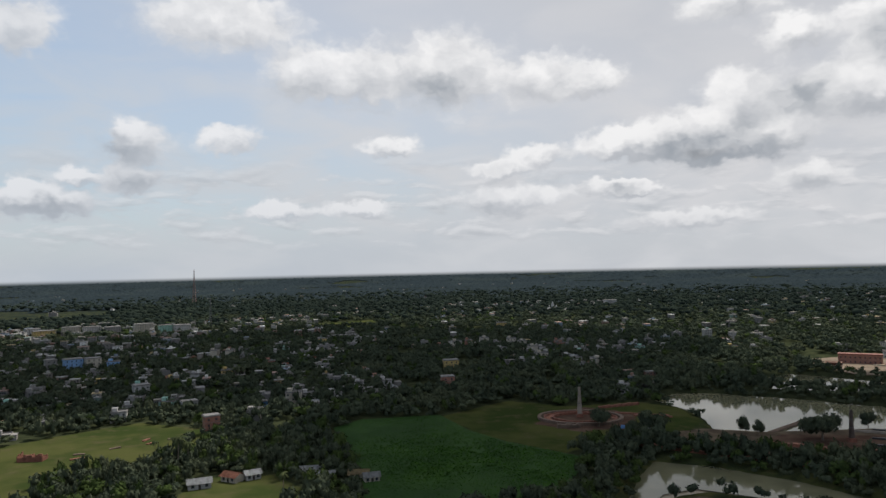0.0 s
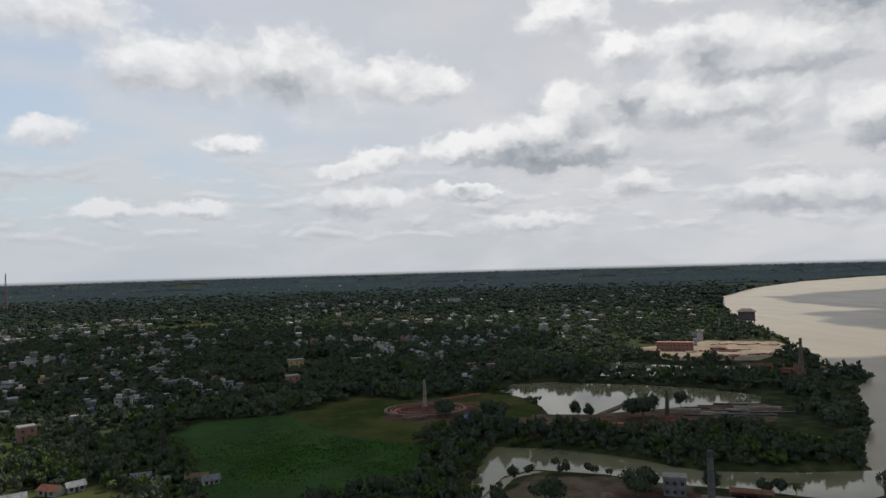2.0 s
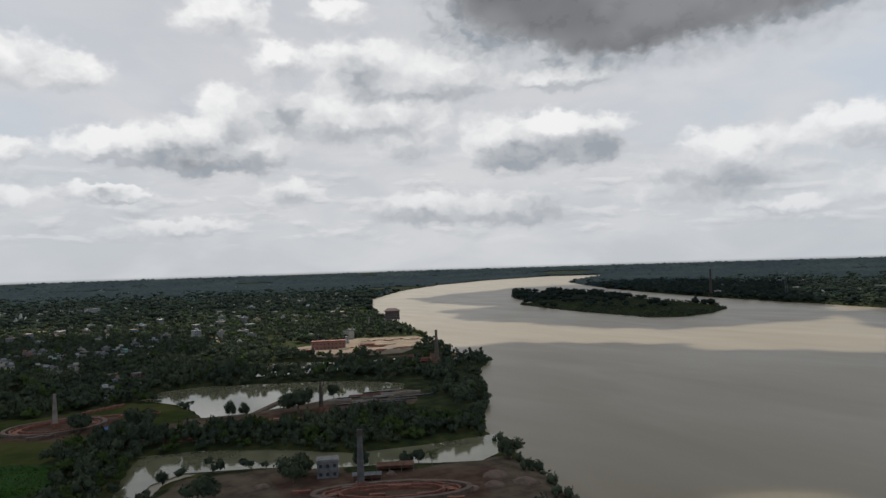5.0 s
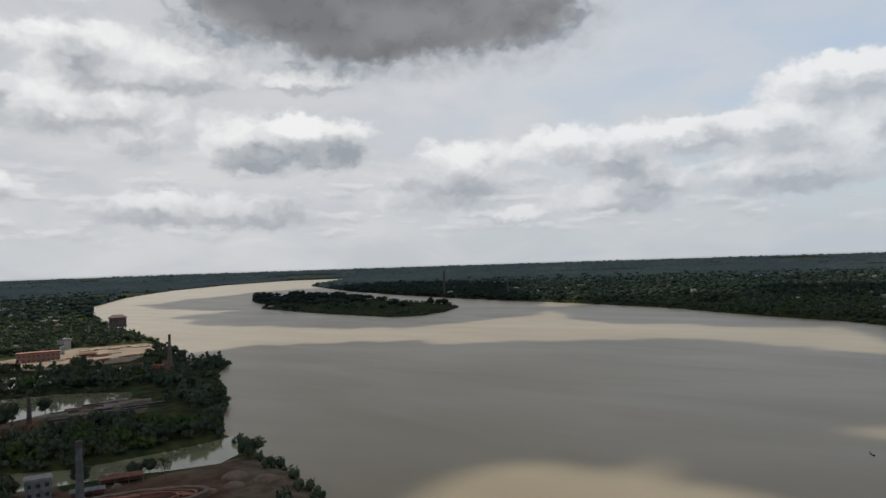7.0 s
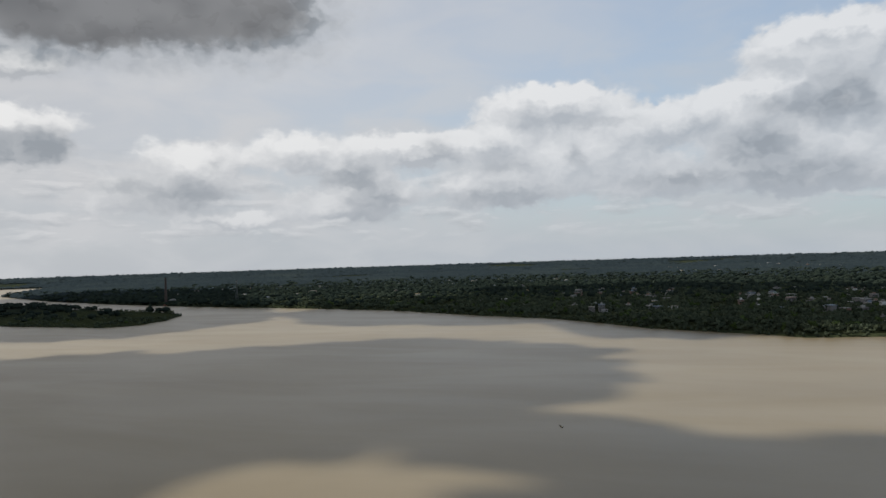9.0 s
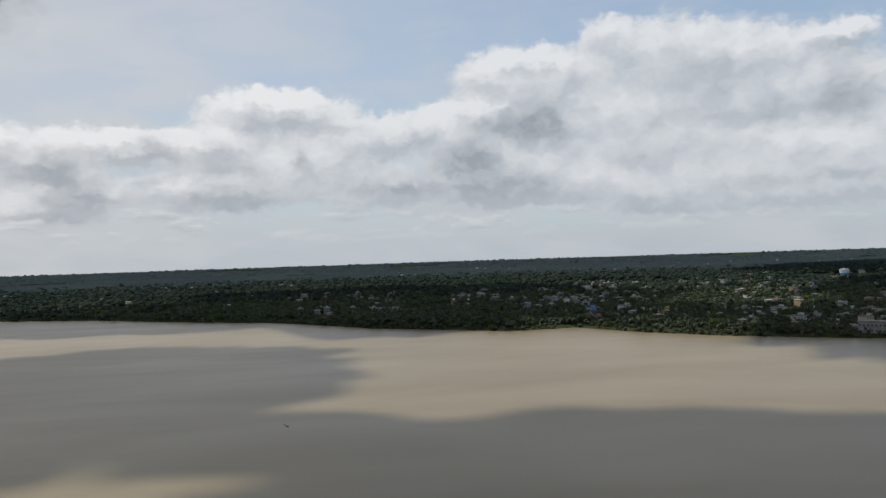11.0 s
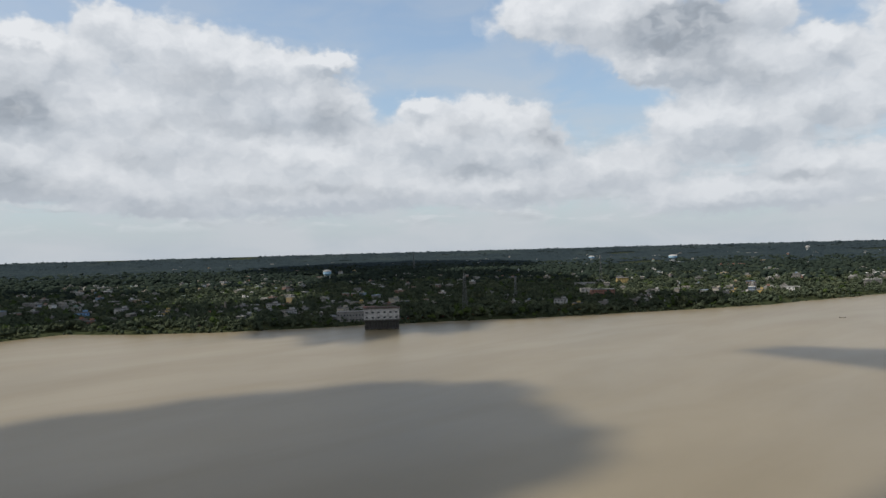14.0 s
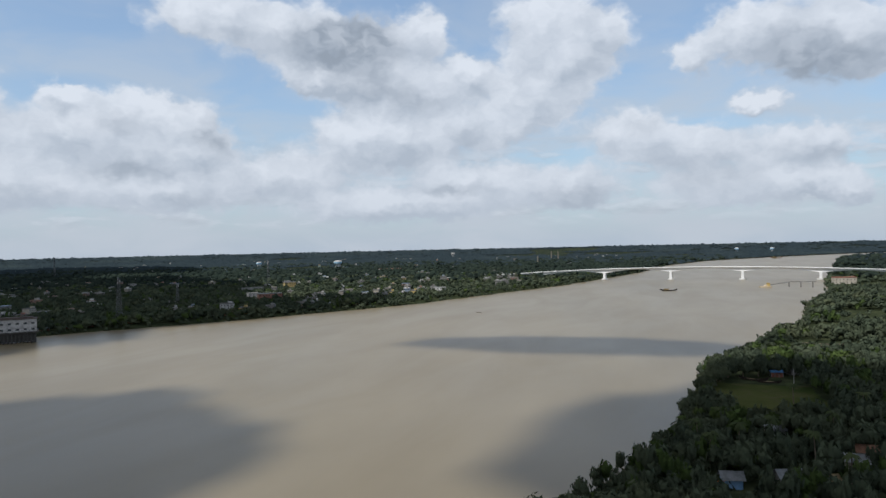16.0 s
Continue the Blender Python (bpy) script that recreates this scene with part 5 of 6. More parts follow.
PALE_SHAFT = plain("lime_washed_brick", (0.25, 0.215, 0.175), 0.9, 0.4, 0.25)
SOOTGREY = plain("smoky_plaster", (0.12, 0.115, 0.11), 0.9, 0.4, 0.4)
SOOTBROWN = plain("smoky_brown_brick", (0.15, 0.115, 0.09), 0.9, 0.4, 0.4)
chimney(20, 468, 19, 1.6, 0.8, PALE_SHAFT, "pale lime-washed kiln chimney inside the oval kiln")
chimney(161, 410, 17, 1.5, 0.75, SOOT, "dark sooty brick chimney beside the pond")
chimney(116, 255, 22.5, 1.5, 0.95, SOOTGREY, "grey plastered square-based chimney of the near kiln", 2.2)
chimney(322, 540, 29, 2.3, 0.9, SOOTBROWN, "tall brown brick chimney with a black top", 7.5)
chimney(417, 879, 18, 1.9, 1.0, PALE_SHAFT, "short pale chimney among the far yards")
chimney(1312, 1018, 60, 3.0, 1.9, SOOT, "tall dark factory chimney on the far shore")
chimney(753, -397, 15, 1.5, 1.0, PALE_SHAFT, "short pale chimney among the shore houses")
oval_kiln(20, 462, 27, 21, 0, "oval trench kiln of red brick in grass")
oval_kiln(122, 240, 31, 12, -27, "long oval trench kiln of red brick")
for i in range(7):
    brick_stack(36 + i * 4, 496 + i * 2.2, 5, 2.0, 1.8, 30, BRICK, "row of red brick stacks by the oval kiln", i)
brick_stack(60, 476, 34, 1.4, 1.0, -12, BRICK, "long low stack of red bricks in grass", 30)
brick_stack(66, 470, 24, 1.4, 1.0, -10, BRICK, "long low stack of red bricks in grass", 31)
brick_stack(12, 436, 14, 2.6, 2.2, 8, SOILBRICK, "block of raw bricks beside the oval kiln", 32)
# the drying rows between the ponds
g = random.Random(4)
for i in range(15):
    u = i / 14
    x, y = 176 + 50 * (i % 5) / 4.5 + g.uniform(-3, 3), 398 + 46 * u
    kind = g.choice((0, 0, 1, 2))
    brick_stack(x + 4, y, g.uniform(14, 30), 1.3, (1.1, 1.2, 0.9)[kind], -16 + g.uniform(-2, 2), (PLASTIC, CLAY, BRICK)[kind],
                ("row of raw bricks under black plastic", "row of grey raw bricks drying", "row of red bricks in the yard")[kind], 40 + i)
for i in range(12):
    brick_stack(108 + 7.5 * i, 400 - 2.2 * i + g.uniform(-5, 5), g.uniform(5, 10), g.uniform(2, 4), g.uniform(1.2, 2.4), -20 + g.uniform(-8, 8), (BRICK, TILE)[i % 2],
                "heap of fired red bricks beside the chimney", 60 + i)
# the bank of brickwork along the near pond's far side
for i in range(9):
    brick_stack(52 + 11.5 * i, 392 - 5.5 * i, 10.5, 2.0, 1.9, -25, BRICK, "long brick wall of stacked bricks along the bank", 80 + i)
# the near yard
for i in range(10):
    brick_stack(94 + 5.5 * i, 262 - 3.1 * i - (i % 3) * 9, g.uniform(5, 9), 1.6, g.uniform(1.0, 2.0), -28 + g.uniform(-4, 4), (BRICK, SOILBRICK)[i % 2],
                "stack of red bricks in the near yard", 100 + i)
block("yard_office", 111, 277, 8.6, 6.5, 2, -22, CONCRETE, "two-storey grey yard office with a flat roof", "house", "yard buildings", 3.4, 3)
open_shed(138, 268, 16, 5, 2.6, -26, RUST, "open shed with a rusty sheet roof")
open_shed(122, 262, 12, 4, 2.4, -26, TIN, "open shed with a tin sheet roof")


def sand_heap(x, y, r, h, mat, label, seed):
    bm = bmesh.new()
    tube(bm, [(r, -0.5), (r * 0.72, h * 0.4), (r * 0.3, h * 0.85), (0.2, h)], 14)
    for v in bm.verts:
        k = 1 + 0.3 * noise.noise(v.co * 0.4 + Vector((seed, 0, 0)))
        v.co.x *= k
        v.co.y *= k
    ob = part("earth_mound", bm, mat, None, "", True)
    ob.matrix_world = pose(x, y, at_ground(x, y), 0, 0, seed * 40)
    return tagged(ob, label, "earth mound", "mounds in the yards")


for i, (x, y, r, h) in enumerate(((133, 262, 2.6, 2.0), (168, 236, 6, 2.2), (160, 226, 5, 1.8), (172, 222, 6, 2.0), (150, 228, 4, 1.4), (84, 280, 4, 1.2))):
    sand_heap(x, y, r, h, SOILBRICK, "heap of dark clay in the near yard", i)
# the far brickworks by the river
tagged(sheet("sand_yard", FAR_YARD, 2.7, YARD, "pale sandy yard round the far brickworks"), category="yard")
block("brickworks", 290, 713, 36, 9, 2, -22, PINK, "long red-painted brickworks with a row of openings", "factory", "yard buildings", 4.2, 9, REDROOF)
block("pump_tower", 328, 750, 4, 4, 2, -22, WHITE, "small white tower beside the brickworks", "tower", "yard buildings", 3.6, 1)
for i, (x, y, w, roof) in enumerate(((305, 540, 14, REDROOF), (316, 552, 12, RUST), (337, 531, 16, TIN), (352, 541, 12, TIN), (345, 556, 12, STRAW), (298, 556, 10, TILE),
                                     (262, 700, 14, RUST), (330, 700, 16, TILE), (46, 424, 9, TARP_BLUE), (54, 420, 8, TIN))):
    open_shed(x, y, w, 6, 3.0, -25 + 7 * (i % 3), roof, "open work shed with a " + ("blue" if roof is TARP_BLUE else "worn") + " sheet roof")
for i in range(14):
    brick_stack(300 + 9 * (i % 7) + g.uniform(-3, 3), 655 + 40 * (i // 7) + g.uniform(-8, 8), g.uniform(8, 18), 1.6, 1.6, -25, (TILE, SAND, BRICK)[i % 3],
                "row of bricks in the far yard", 140 + i)
for i in range(8):
    brick_stack(350 + 8 * i, 745 + 6 * (i % 3) - 3 * i, g.uniform(10, 20), 2, 1.8, -25, (SAND, TILE)[i % 2], "row of pale bricks in the sunny yard", 160 + i)


def river_house(x, y, turn):
    """The square house that stands on columns over the river bank."""
    e = thing("river_house", x, y, 0, turn, "tall square brick house on columns over the river", "building", "large buildings")
    for i in range(4):
        for j in range(4):
            bm = bmesh.new()
            box(bm, (i - 1.5) * 6.4, (j - 1.5) * 6.4, -2, 1.0, 1.0, 11)
            part("column", bm, CONCRETE, e)
    bm = bmesh.new()
    box(bm, 0, 0, 9, 22, 22, 12)
    part("wall", bm, BRICKDARK, e)
    bm = bmesh.new()
    box(bm, 0, 0, 20.9, 25, 25, 0.7)
    box(bm, 0, 0, 21.6, 23, 23, 3.4, 0, 0.55)
    part("roof", bm, BRICKDARK, e)
    bm = bmesh.new()
    box(bm, 0, 0, 8.4, 24, 24, 0.6)
    part("gallery", bm, CONCRETE, e)
    for f in range(3):
        for k in range(5):
            for s, t in ((-1, 0), (1, 0), (-1, 90), (1, 90)):
                ob = part("window", WIDE_WINDOW, None, e)
                ob.matrix_basis = pose(0, 0, 10.2 + 3.6 * f, 0, 0, t) @ pose((k - 2) * 4.0, s * 11.05, 0)
    return e


BRICKDARK = plain("weathered_dark_brick", (0.15, 0.11, 0.10), 0.9, 0.4, 0.3)
river_house(498, 966, -27)
# larger houses of the town
for x, y, w, d, floors, mat, label in (
        (-776, 1006, 30, 14, 4, YELLOW, "four-storey yellow apartment block with a flat roof"), (-478, 662, 17, 11, 4, BLUE, "four-storey blue apartment block with white bands"),
        (-460, 668, 14, 11, 4, CREAM, "four-storey cream and yellow apartment block"), (-498, 655, 10, 10, 4, GREYWALL, "four-storey grey apartment block"),
        (-655, 1083, 30, 13, 5, CREAM, "five-storey cream apartment block"), (-626, 1099, 20, 12, 4, GREEN, "four-storey pale turquoise block"),
        (-600, 1106, 26, 12, 4, WHITE, "four-storey white apartment block"), (-780, 1076, 26, 12, 4, CREAM, "four-storey cream apartment block"),
        (-745, 1080, 26, 12, 4, WHITE, "four-storey white apartment block"), (-705, 1075, 24, 12, 4, GREYWALL, "four-storey grey apartment block"),
        (-830, 1050, 22, 12, 4, WHITE, "four-storey white apartment block"), (-285, 968, 44, 10, 2, WHITE, "long low white school with a flat roof"),
        (-288, 887, 10, 8, 3, YELLOW, "three-storey orange-yellow house with a flat roof"), (-320, 525, 12, 9, 3, WHITE, "three-storey white house with terraces"),
        (-254, 477, 11, 8, 2, WHITE, "two-storey white house with a flat roof"), (-205, 412, 9, 7, 3, PINK, "narrow three-storey brick-red house by the field"),
        (-91, 670, 14, 9, 3, YELLOW, "three-storey yellow house with a flat roof"), (-80, 569, 10, 8, 3, PINK, "three-storey faded pink house by the trees"),
        (-70, 1118, 14, 9, 3, YELLOW, "three-storey orange house with a flat roof"), (152, 1731, 30, 14, 4, WHITE, "four-storey white block far off"),
        (-210, 496, 12, 7, 1, TARP_BLUE, "low house under bright blue sheets"), (502, -797, 30, 12, 3, PINK, "three-storey salmon-pink riverside house"),
        (530, -800, 14, 11, 3, WHITE, "three-storey white riverside house"), (604, -1012, 18, 11, 4, YELLOW, "four-storey yellow house with a flat roof"),
        (654, -977, 38, 12, 2, WHITE, "long white hall with a flat roof"), (760, -1783, 60, 20, 3, WHITE, "long white hall with a red roof")):
    hall = "red roof" in label
    block("town_building", x, y, w, d, floors, heading_turn(x, y) + 12, mat, label, "building", "large buildings", 3.5, max(2, int(w / 3.6)), REDROOF if hall else None)


def temple(x, y):
    e = thing("temple", x, y, at_ground(x, y), 10, "white temple with a tall curved spire", "temple", "large buildings")
    bm = bmesh.new()
    box(bm, 0, 0, -1, 22, 16, 8)
    part("hall", bm, WHITE, e)
    for k, (ox, h) in enumerate(((0, 21), (-8, 13), (8, 13))):
        bm = bmesh.new()
        tube(bm, [(3.0, 7), (3.2, h * 0.5), (2.4, h * 0.75), (1.0, h * 0.93), (0.2, h)], 10)
        for v in bm.verts:
            v.co.x += ox
        part("spire", bm, WHITE, e)


temple(15, 1554)


# ---------------------------------------------------------------- masts and water tanks
def lattice_mast(x, y, h, foot, top, mat, label, bays=9, antennas=True):
    """A four-legged lattice mast with cross braces and a few dishes."""
    e = thing("lattice_mast", x, y, at_ground(x, y), 15, label, "mast", "lattice masts")
    def at(k):
        return (foot + (top - foot) * min(1.0, k * 1.15)) / 2
    th = max(0.09, h * 0.0018)
    for sx, sy in ((-1, -1), (1, -1), (1, 1), (-1, 1)):
        bm = bmesh.new()
        for i in range(bays):
            a, b = i / bays, (i + 1) / bays
            rod(bm, (sx * at(a), sy * at(a), h * a - (1 if i == 0 else 0)), (sx * at(b), sy * at(b), h * b), th * 1.6)
        part("leg", bm, mat, e)
    for side in range(4):
        bm = bmesh.new()
        c, s = ((1, 0), (0, 1), (-1, 0), (0, -1))[side]
        for i in range(bays):
            a, b = i / bays, (i + 1) / bays
            ra, rb = at(a), at(b)
            p = (c * ra - s * ra, s * ra + c * ra, h * a), (c * ra + s * ra, s * ra - c * ra, h * a)
            q = (c * rb - s * rb, s * rb + c * rb, h * b), (c * rb + s * rb, s * rb - c * rb, h * b)
            rod(bm, p[0], q[1], th)
            rod(bm, p[1], q[0], th)
            rod(bm, q[0], q[1], th)
        part("bracing", bm, mat, e)
    if antennas:
        for i in range(5):
            bm = bmesh.new()
            a = i * 1.4
            rr = at(0.9) + 0.5
            box(bm, rr * math.cos(a), rr * math.sin(a), h * (0.86 + 0.025 * i), 0.5, 0.5, 2.4, math.degrees(a))
            part("antenna", bm, WHITE, e)
    bm = bmesh.new()
    rod(bm, (0, 0, h * 0.97), (0, 0, h * 1.06), th)
    part("rod", bm, mat, e)
    return e


def water_tank(x, y, h, w, bowl, label):
    """An overhead water tank: a shaft under a wide cone, drum and dome."""
    e = thing("water_tank", x, y, at_ground(x, y), 0, label, "water tank", "overhead water tanks")
    bm = bmesh.new()
    tube(bm, [(w * 0.22, -1), (w * 0.20, h * 0.55)], 16)
    part("shaft", bm, PALE, e)
    for k in range(8):
        bm = bmesh.new()
        a = k * math.pi / 4
        rod(bm, (w * 0.36 * math.cos(a), w * 0.36 * math.sin(a), -1), (w * 0.36 * math.cos(a), w * 0.36 * math.sin(a), h * 0.62), 0.35, 6)
        part("column", bm, PALE, e)
    bm = bmesh.new()
    tube(bm, [(w * 0.22, h * 0.52), (w * 0.5, h * 0.66), (w * 0.5, h * 0.86)], 24)
    part("bowl", bm, bowl, e)
    bm = bmesh.new()
    tube(bm, [(w * 0.53, h * 0.86), (w * 0.48, h * 0.92), (w * 0.3, h * 0.98), (w * 0.05, h)], 24)
    part("dome", bm, WHITE, e)
    return e


lattice_mast(-1076, 2061, 108, 11, 2, REDSTEEL, "tall red and white lattice broadcasting mast", 14)
lattice_mast(-584, 1176, 52, 5, 1.2, STEEL, "slim grey lattice mast in the town")
lattice_mast(493, -529, 43, 5, 1.8, STEEL, "grey lattice telephone mast on the river bank")
lattice_mast(1330, 852, 50, 6, 2.0, STEEL, "grey lattice mast on the far shore")
lattice_mast(567, -699, 28, 4, 1.4, STEEL, "short lattice mast among houses")
lattice_mast(695, -1090, 50, 5, 1.5, STEEL, "slim lattice mast behind the town")
lattice_mast(1650, -1500, 60, 6, 2.0, STEEL, "slim lattice mast far behind the town")
water_tank(1342, -954, 28, 18, TANKBLUE, "pale blue overhead water tank with a white dome")
water_tank(1122, -2171, 29, 27, TANKBLUE, "blue and white overhead water tank")
water_tank(1622, -2448, 24, 22, TANKBLUE, "bright blue overhead water tank")
water_tank(1330, -4050, 30, 22, WHITE, "white overhead water tank far off")
water_tank(-260, -4150, 30, 20, TANKBLUE, "pale overhead water tank far off")
water_tank(-430, -4100, 28, 20, TANKBLUE, "pale overhead water tank far off")
chimney(526, -3090, 38, 2.4, 1.6, PALE_SHAFT, "pale chimney far down the shore")
chimney(560, -3110, 38, 2.4, 1.6, PALE_SHAFT, "pale chimney far down the shore")
chimney(485, -2446, 28, 2.0, 1.4, PALE_SHAFT, "pale chimney far down the shore")


# ---------------------------------------------------------------- the pump house on the far shore
def pump_house(x, y, turn):
    """White pump house on piles over the water. Its front looks along -y."""
    e = thing("pump_house", x, y, 0, turn, "white two-storey pump house on dark piles over the river", "building", "large buildings")
    w, d, z0, h = 32, 13, 9.0, 9.8
    for i in range(12):
        for j in range(3):
            bm = bmesh.new()
            tube(bm, [(0.55, -3.5), (0.55, z0 - 1.2)], 8)
            ob = part("support_post", bm, CONCRETEDARK, e)
            ob.location = ((i + 0.5) / 12 * w - w / 2, j * (d - 2) / 2 - d / 2 + 1, 0)
    bm = bmesh.new()
    box(bm, 0, 0, z0 - 1.2, w + 1.6, d + 1.6, 1.2)
    part("floor_slab", bm, CONCRETEDARK, e)
    bm = bmesh.new()
    box(bm, 0, 0.8, 1.0, w - 1, d - 2.4, z0 - 2.25)
    part("back_wall", bm, CONCRETEDARK, e, "dark wall behind the piles")
    bm = bmesh.new()
    box(bm, 0, 0, z0, w, d, h)
    part("wall", bm, WHITE, e)
    bm = bmesh.new()
    box(bm, 0, 0, z0 + h + 0.002, w + 1.4, d + 1.4, 0.4)
    box(bm, 0, 1, z0 + h + 0.402, w - 3, d - 4, 1.1, 0, 0.9)
    part("roof", bm, SOOT, e, "dark stained roof slab")
    for f in range(2):
        for k in range(6):
            for s in (-1, 1):
                ob = part("window", WIDE_WINDOW, None, e)
                ob.location = ((k + 0.5) / 6 * w - w / 2, s * (d / 2 + 0.03), z0 + 1.2 + 4.6 * f)
    bm = bmesh.new()
    for k in range(2):
        rod(bm, (-w / 2 - 0.3, -d / 2 - 1.2, z0 + 0.6 * (k + 1)), (w / 2 + 0.3, -d / 2 - 1.2, z0 + 0.6 * (k + 1)), 0.06)
    part("railing", bm, STEEL, e)
    return e


CONCRETEDARK = plain("wet_dark_concrete", (0.085, 0.08, 0.072), 0.85, 0.4, 0.3)
pump_house(489, -415, -131)
block("machine_hall", 553, -428, 27, 10, 2, -131, GREYWALL, "grey-white machine hall with close rows of windows", "building", "large buildings", 4.6, 9)
block("quarters", 545, -480, 14, 9, 2, -131, BLUE, "two-storey house with blue bands and a flat roof", "house", "large buildings", 3.4, 4)
block("quarters", 570, -465, 12, 9, 3, -131, WHITE, "three-storey white house with a red roof", "house", "large buildings", 3.4, 4, REDROOF)
for i in range(5):
    open_shed(520 - 9 * i, -470 - 16 * i, 9, 5, 2.6, -131, (TIN, TARP_BLUE, TIN, RUST, TIN)[i], "small open shed on the river bank")
bm = bmesh.new()
box(bm, 0, 0, -2, 70, 1.2, 3.4)
ob = part("river_wall", bm, PALE)
ob.matrix_world = pose(503, -478, 0, 0, 0, -118)
tagged(ob, "low pale river wall along the bank", "wall")
for x, y, l, t in ((1150, 204, 60, -60), (1120, 150, 50, -55), (905, -30, 30, -50), (800, -120, 34, -50)):
    bm = bmesh.new()
    box(bm, 0, 0, -1, l, 0.5, 3.2)
    for k in range(int(l / 4)):
        box(bm, -l / 2 + 4 * k + 2, 0, 2.2, 0.6, 0.7, 0.4)
    ob = part("boundary_wall", bm, WHITE)
    ob.matrix_world = pose(x, y, at_ground(x, y), 0, 0, t)
    tagged(ob, "long white boundary wall near the shore", "wall", "boundary walls")


# ---------------------------------------------------------------- the bridge
def bridge():
    """A white girder bridge with haunches over its piers; x along the deck."""
    a, b = Vector((136, -1369)), Vector((-224, -1327))
    along = (b - a).normalized()
    turn = math.degrees(math.atan2(along.y, along.x))
    span = (b - a).length / 3
    e = thing("bridge", a.x, a.y, 0, turn, "long white concrete girder bridge with four piers", "bridge")
    def deck_z(x):
        u = (x - 1.5 * span) / (3 * span)
        return 22.4 - 5.5 * u * u * 2.0
    piers = [k * span for k in range(-2, 6)]
    for i, (p, q) in enumerate(zip(piers, piers[1:])):
        for half in (0, 1):
            bm = bmesh.new()
            rows = []
            for j in range(13):
                u = (half + j / 12) / 2
                x = p + (q - p) * u
                depth = 2.1 + (5.6 if 0 <= i <= 6 else 0) * abs(2 * u - 1) ** 1.8 * (1.0 if -1 <= i - 2 <= 3 else 0.3)
                z = deck_z(x)
                rows.append([bm.verts.new((x, y, zz)) for y, zz in ((-6, z), (-3.2, z - 0.8), (-3.0, z - depth), (3.0, z - depth), (3.2, z - 0.8), (6, z))])
            for r1, r2 in zip(rows, rows[1:]):
                for k in range(5):
                    bm.faces.new((r1[k], r2[k], r2[k + 1], r1[k + 1]))
                bm.faces.new((r1[5], r2[5], r2[0], r1[0]))
            bm.faces.new(rows[0])
            bm.faces.new(rows[-1][::-1])
            part("girder", bm, BRIDGEWHITE, e)
        bm = bmesh.new()
        for s in (-1, 1):
            n_seg = 6
            for j in range(n_seg):
                x0, x1 = p + (q - p) * j / n_seg, p + (q - p) * (j + 1) / n_seg
                rod(bm, (x0, s * 5.8, deck_z(x0) + 0.5), (x1, s * 5.8, deck_z(x1) + 0.5), 0.5)
        part("parapet", bm, BRIDGEWHITE, e)
    for k, x in enumerate(piers[1:-1]):
        bm = bmesh.new()
        top = deck_z(x) - 7.2
        box(bm, x, 0, -4, 4.2, 9.0, top + 4.2, 0, 1.0)
        part("pier", bm, BRIDGEWHITE, e)
        if 0 <= x <= 3.2 * span:
            bm = bmesh.new()
            tube(bm, [(6.0, -4), (6.0, 2.2)], 18, True, x, 0)
            part("pile_cap", bm, PALE, e)
    return e


BRIDGEWHITE = plain("white_bridge_concrete", (0.74, 0.74, 0.73), 0.7, 0.12, 0.05)
bridge()
block("riverside_building", -228, -1161, 30, 12, 2, 10, CREAM, "low cream building with dark openings by the bridge", "building", "large buildings", 4.6, 6, TILE)


# ---------------------------------------------------------------- boats and the loading jetty
def boat(x, y, length, turn, label, canopy=True, z=0.0, hull_mat=None):
    """A country boat with a high curved stem and stern."""
    e = thing("boat", x, y, z, turn, label, "boat", "country boats")
    bm = bmesh.new()
    rows = []
    for i in range(11):
        u = i / 10 * 2 - 1
        w = 0.16 * length * max(0.04, (1 - abs(u) ** 2.6))
        sheer = 0.05 * length + 0.10 * length * abs(u) ** 3
        keel = -0.5 + 0.10 * length * abs(u) ** 4
        rows.append([bm.verts.new((u * length / 2, y2, zz)) for y2, zz in ((-w / 2, sheer), (-w * 0.36, keel), (w * 0.36, keel), (w / 2, sheer))])
    for r1, r2 in zip(rows, rows[1:]):
        for k in range(3):
            bm.faces.new((r1[k], r2[k], r2[k + 1], r1[k + 1]))
    bmesh.ops.solidify(bm, geom=bm.faces[:], thickness=0.12)
    part("hull", bm, hull_mat or WOOD, e)
    bm = bmesh.new()
    box(bm, 0, 0, 0.03 * length, length * 0.62, length * 0.11, 0.12)
    part("deck", bm, STRAW, e)
    if canopy:
        bm = bmesh.new()
        rows = []
        for i in range(2):
            rows.append([bm.verts.new(((i - 0.5) * length * 0.3 - length * 0.12, 0.075 * length * math.cos(a), 0.035 * length + 0.11 * length * math.sin(a)))
                         for a in [math.pi * k / 8 for k in range(9)]])
        for k in range(8):
            bm.faces.new((rows[0][k], rows[0][k + 1], rows[1][k + 1], rows[1][k]))
        bmesh.ops.solidify(bm, geom=bm.faces[:], thickness=0.08)
        part("canopy", bm, STRAW, e, "rounded thatch canopy")
    bm = bmesh.new()
    rod(bm, (length * 0.46, 0, 0.16 * length), (length * 0.62, 0.3, 0.10 * length), 0.07)
    part("steering_oar", bm, WOOD, e)
    return e


